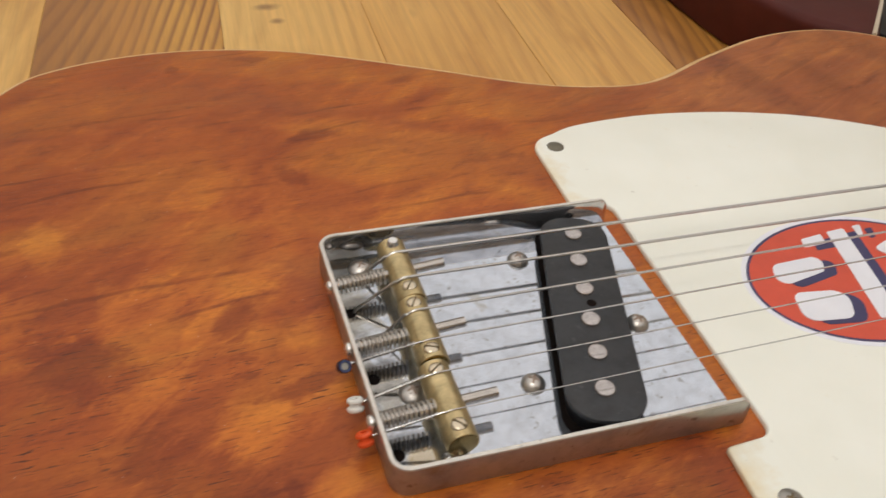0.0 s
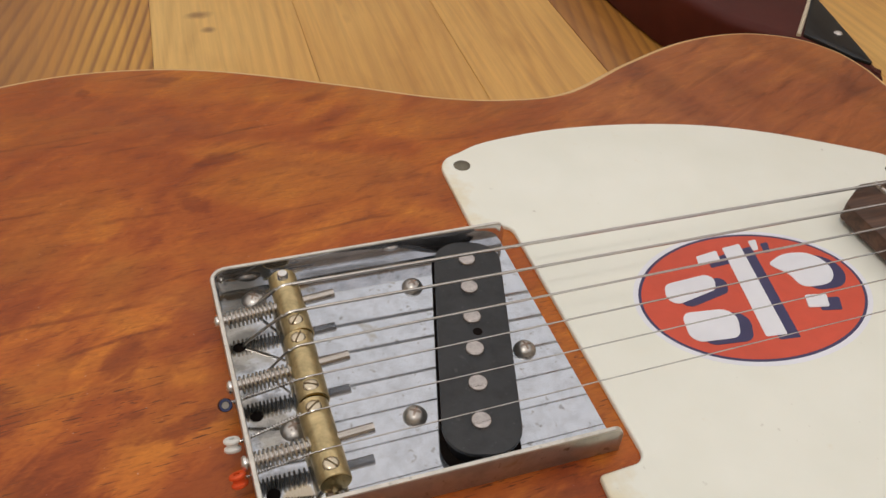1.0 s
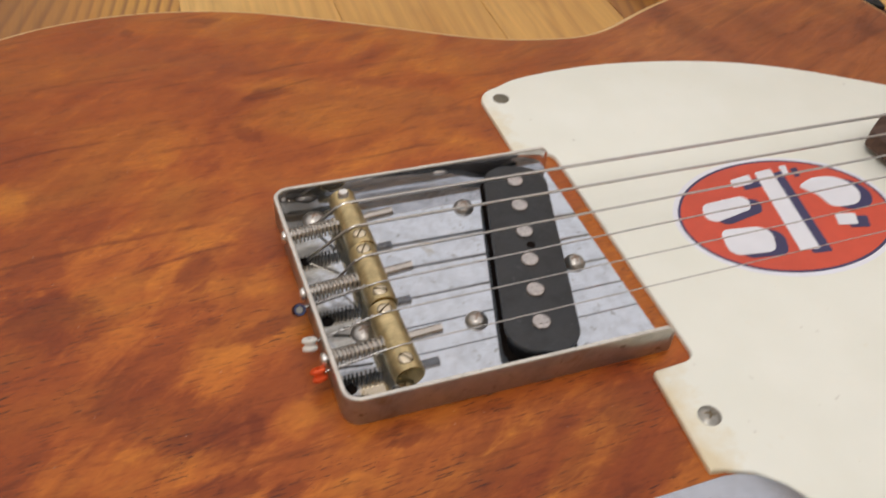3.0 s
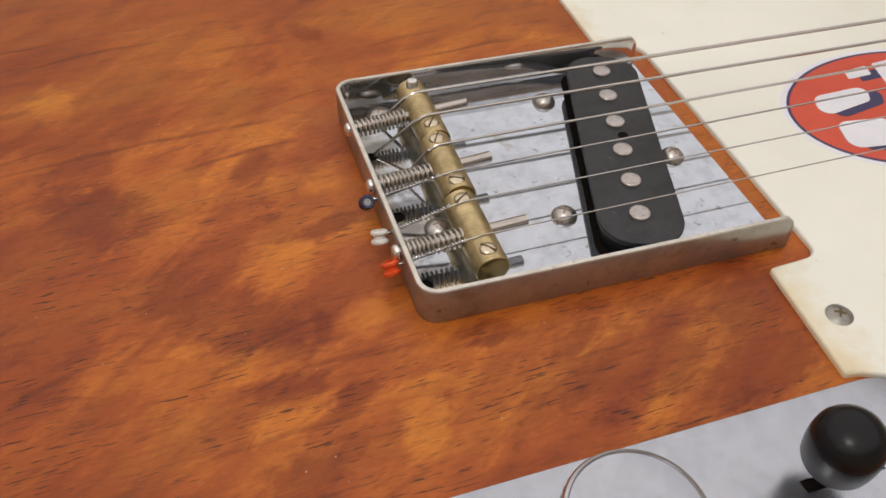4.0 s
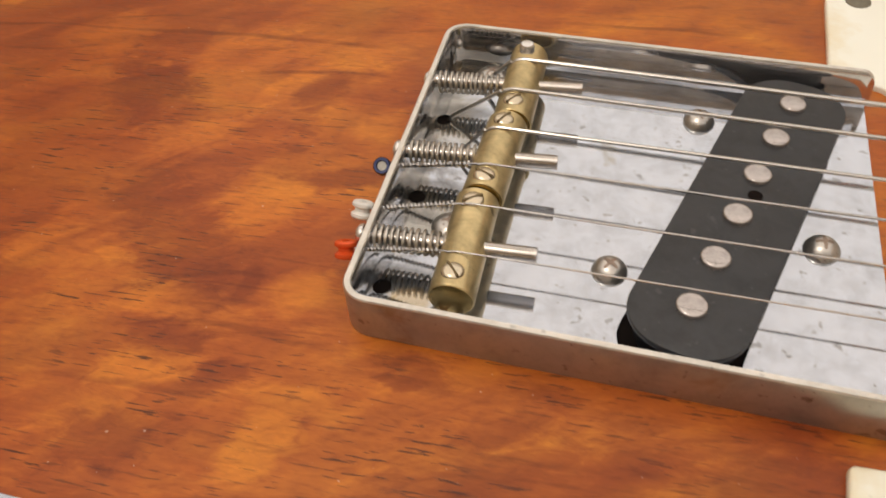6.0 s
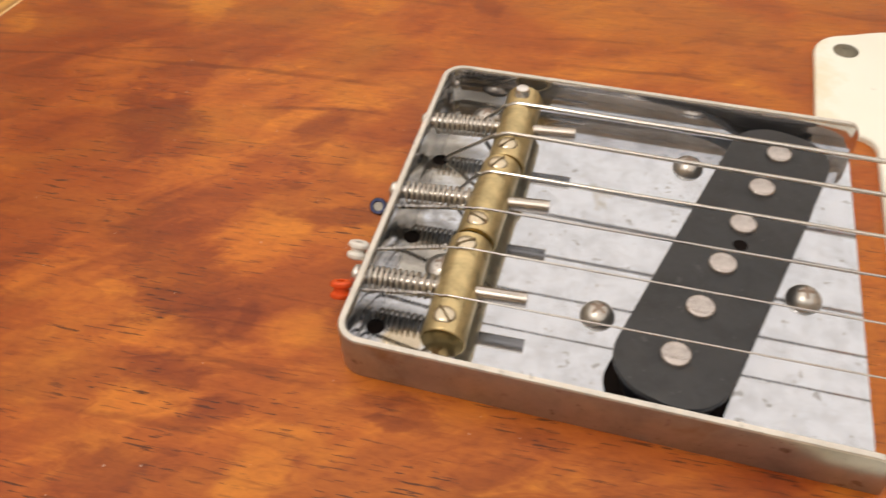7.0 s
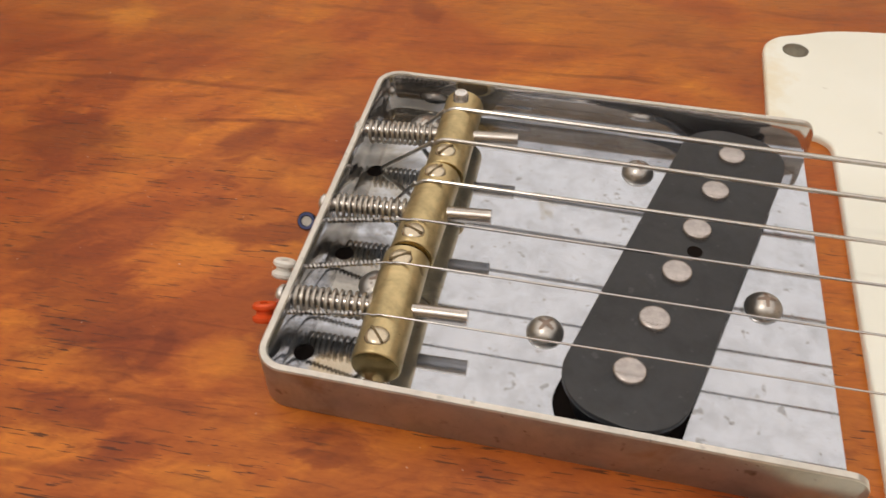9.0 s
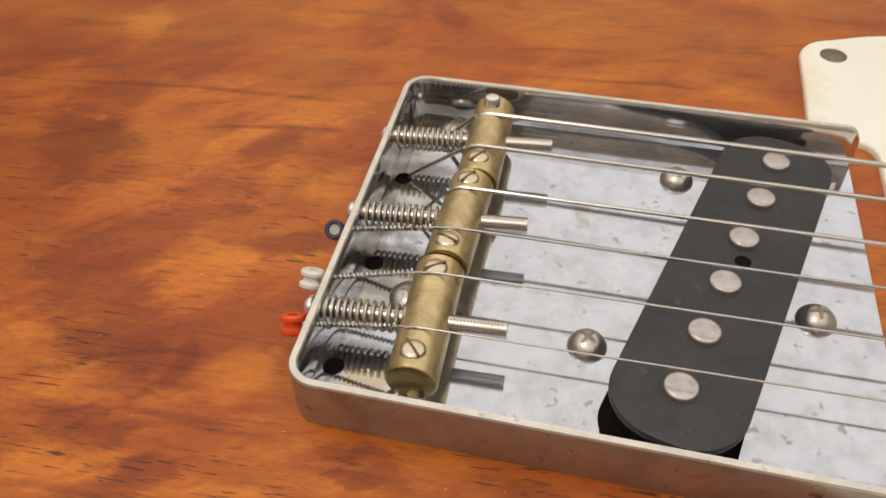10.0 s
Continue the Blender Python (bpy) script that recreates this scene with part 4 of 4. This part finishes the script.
def neck_pts(x0, x1, half0, half1, chamfer=(0.0, 0.0)):
    c = chamfer
    return [(x0 + c[0], neck_y(x0) - half0), (x1, neck_y(x1) - half1), (x1, neck_y(x1) + half1), (x0 + c[0], neck_y(x0) + half0)] + (
        [(x0, neck_y(x0) + half0 - c[1]), (x0, neck_y(x0) - half0 + c[1])] if c[0] else [])


neck = part("neck", prism(rounded(neck_pts(20.4, NUT_X, 2.78, 2.15), [0.3, 0.1, 0.1, 0.3]), -1.3, 0.40, 0.05, 2, 0.7), M_MAPLE, guitar, "maple neck")
board = part("fretboard", prism(rounded(neck_pts(19.40, NUT_X, 2.92, 2.15, (1.15, 0.72)), [0.1, 0.05, 0.05, 0.1, 0.25, 0.25]), 0.38, 0.95, 0.06, 2), M_ROSE, guitar, "dark rosewood fretboard")
for f in range(1, 22):
    x = 1.8 + 64.77 * 2 ** (-f / 12)
    half = 2.92 + (2.15 - 2.92) * (x - 19.4) / (NUT_X - 19.4) - 0.06
    part("fret", tube([(x, neck_y(x) - half, 0.955), (x, neck_y(x) + half, 0.955)], 0.10, 8), M_STEEL, board)
part("headstock", prism(rounded([(NUT_X, -3.5), (NUT_X + 17, -4.6), (NUT_X + 18, 0.5), (NUT_X + 9, 2.6), (NUT_X, 0.9)], [0.6, 1.2, 1.0, 2.0, 0.6]), -0.9, 0.45, 0.08, 2, 0.08), M_MAPLE, guitar, "maple headstock")
part("nut", box(NUT_X - 0.15, NUT_X + 0.2, neck_y(NUT_X) - 2.1, neck_y(NUT_X) + 2.1, 0.4, 1.25, 0.04), M_BINDING, guitar)

# control plate
plate2 = part("control_plate", prism(rounded([(-6.8, -11.0), (9.30, -11.0), (9.30, -7.55), (-6.8, -7.55)], [1.7, 1.7, 1.7, 1.7], 14), 0.005, 0.13, 0.03, 2), M_CTRL, guitar, "satin metal control plate")
for n, (x, y) in enumerate(((8.5, -9.2), (-6.0, -9.27))):
    part("plate_screw", dome_screw(0.30, 0.14), M_RUSTY, plate2, "", (x, y, 0.13))
    part("screw_cross", cross_recess(0.30, 0.14), M_HOLE, plate2, "", (x, y, 0.13), (0, 0, 30))
for x in (7.5, 3.9):
    part("switch_screw", dome_screw(0.22, 0.12), M_RUSTY, plate2, "", (x, -9.2, 0.13))
switch = part("selector_switch", box(5.60, 6.00, -9.28, -9.12, 0.08, 1.1, 0.03), M_STEEL, guitar, "selector lever with black barrel tip", (0.0, 0.0, 0.0))
part("switch_tip", lathe([(0.0, 0.0), (0.5, 0.0), (0.60, 0.06), (0.62, 0.5), (0.60, 0.88), (0.55, 1.04), (0.46, 1.16), (0.32, 1.24), (0.16, 1.28), (0.0, 1.29)], 28), M_BLACK, switch, "black barrel tip", (5.80, -9.1, 0.75), (10, -14, 0))
# thin black strip on the plate for the slot's shade
part("switch_slot", box(5.3, 6.9, -9.32, -9.08, 0.125, 0.134), M_HOLE, plate2)
for x in (1.72, -2.9):
    knob = part("control_knob", lathe([(0.0, 0.0), (1.12, 0.0), (1.14, 0.05), (1.14, 1.45), (1.10, 1.52), (1.05, 1.54), (1.03, 1.52), (1.0, 1.53), (0.0, 1.57)], 56), M_CTRL, guitar, "polished metal control knob", (x, -9.42, 0.16))
    bm = bmesh.new()
    for q in range(48):
        a = 2 * math.pi * q / 48
        tube([(1.135 * math.cos(a), 1.135 * math.sin(a), 0.1), (1.135 * math.cos(a), 1.135 * math.sin(a), 1.4)], 0.03, 4, bm)
    part("knurling", bm, M_CTRL, knob, "", (x, -9.42, 0.16))

# ---- second guitar, partly hidden ----
cherry = thing("red_guitar", "dark cherry guitar lying on the floor behind the first", "guitar")
CH = [(24.8, 26.5), (25.1, 21.5), (26.0, 17.8), (27.4, 15.8), (28.6, 13.8), (29.5, 11.6), (30.1, 10.9), (30.6, 12.2), (32.2, 18.1), (34.8, 24.0), (38.5, 31.0), (40.0, 42.0), (33.0, 47.0), (26.0, 42.0), (24.6, 33.0)]
part("body", prism(spline(CH, 6), -4.5, -1.2, 0.5, 4, 0.3), M_CHERRY, cherry, "dark cherry lacquered body")
part("pickguard", prism(rounded([(28.65, 14.9), (29.55, 12.4), (30.05, 11.7), (30.35, 12.6), (31.85, 18.0), (34.5, 24.0), (36.5, 28.0), (35.5, 28.0), (31.7, 18.3)], [0.1] * 9), -1.2, -1.06, 0.03), M_BLACK, cherry, "glossy black pickguard")
part("binding", tube([(28.45, 15.0, -1.16), (31.6, 18.25, -1.16), (35.4, 28.2, -1.16)], 0.11, 8), M_BINDING, cherry, "cream edge line")
part("pickguard_screw", dome_screw(0.22, 0.1), M_STEEL, cherry, "", (30.4, 14.6, -1.07))

# ---- floor planks ----
PLANK_W = 0.0722
plank_mesh = {}


def plank(width, mat):
    """One long board with eased edges; boards of one width and grain share it."""
    key = (round(width, 4), mat.name)
    if key not in plank_mesh:
        bm = bmesh.new()
        for v in bmesh.ops.create_cube(bm, size=1)["verts"]:
            v.co = (v.co.x * (width - 0.0002), v.co.y * 2 * R, v.co.z * 0.02)
        tops = [e for e in bm.edges if all(v.co.z > 0 for v in e.verts) and abs(e.verts[0].co.x - e.verts[1].co.x) < 1e-6]
        bmesh.ops.bevel(bm, geom=tops, offset=0.0003, segments=2, affect="EDGES")
        me = bpy.data.meshes.new("plank")
        bm.to_mesh(me)
        bm.free()
        me.materials.append(mat)
        plank_mesh[key] = me
    return plank_mesh[key]


lean = Matrix.Rotation(radians(-2.6), 4, "Z")
SEAM = -0.0183
random.seed(7)
for side, first, kinds in ((1, (1.06, 1.06, 0.95), "pppgp"), (-1, (1.22, 1.2, 1.1), "gpgpp")):
    x, n = SEAM, 0
    while abs(x) < R:
        w = PLANK_W * (first[n] if n < 3 else 1.0)
        ob = new("plank", plank(w, M_PINE_STRONG if (kinds[n] == "g" if n < 5 else random.random() < 0.3) else M_PINE))
        ob.parent = floor_slab
        ob.matrix_basis = Matrix.Translation((x + side * w / 2, 0, -0.01)) @ lean
        x += side * w
        n += 1
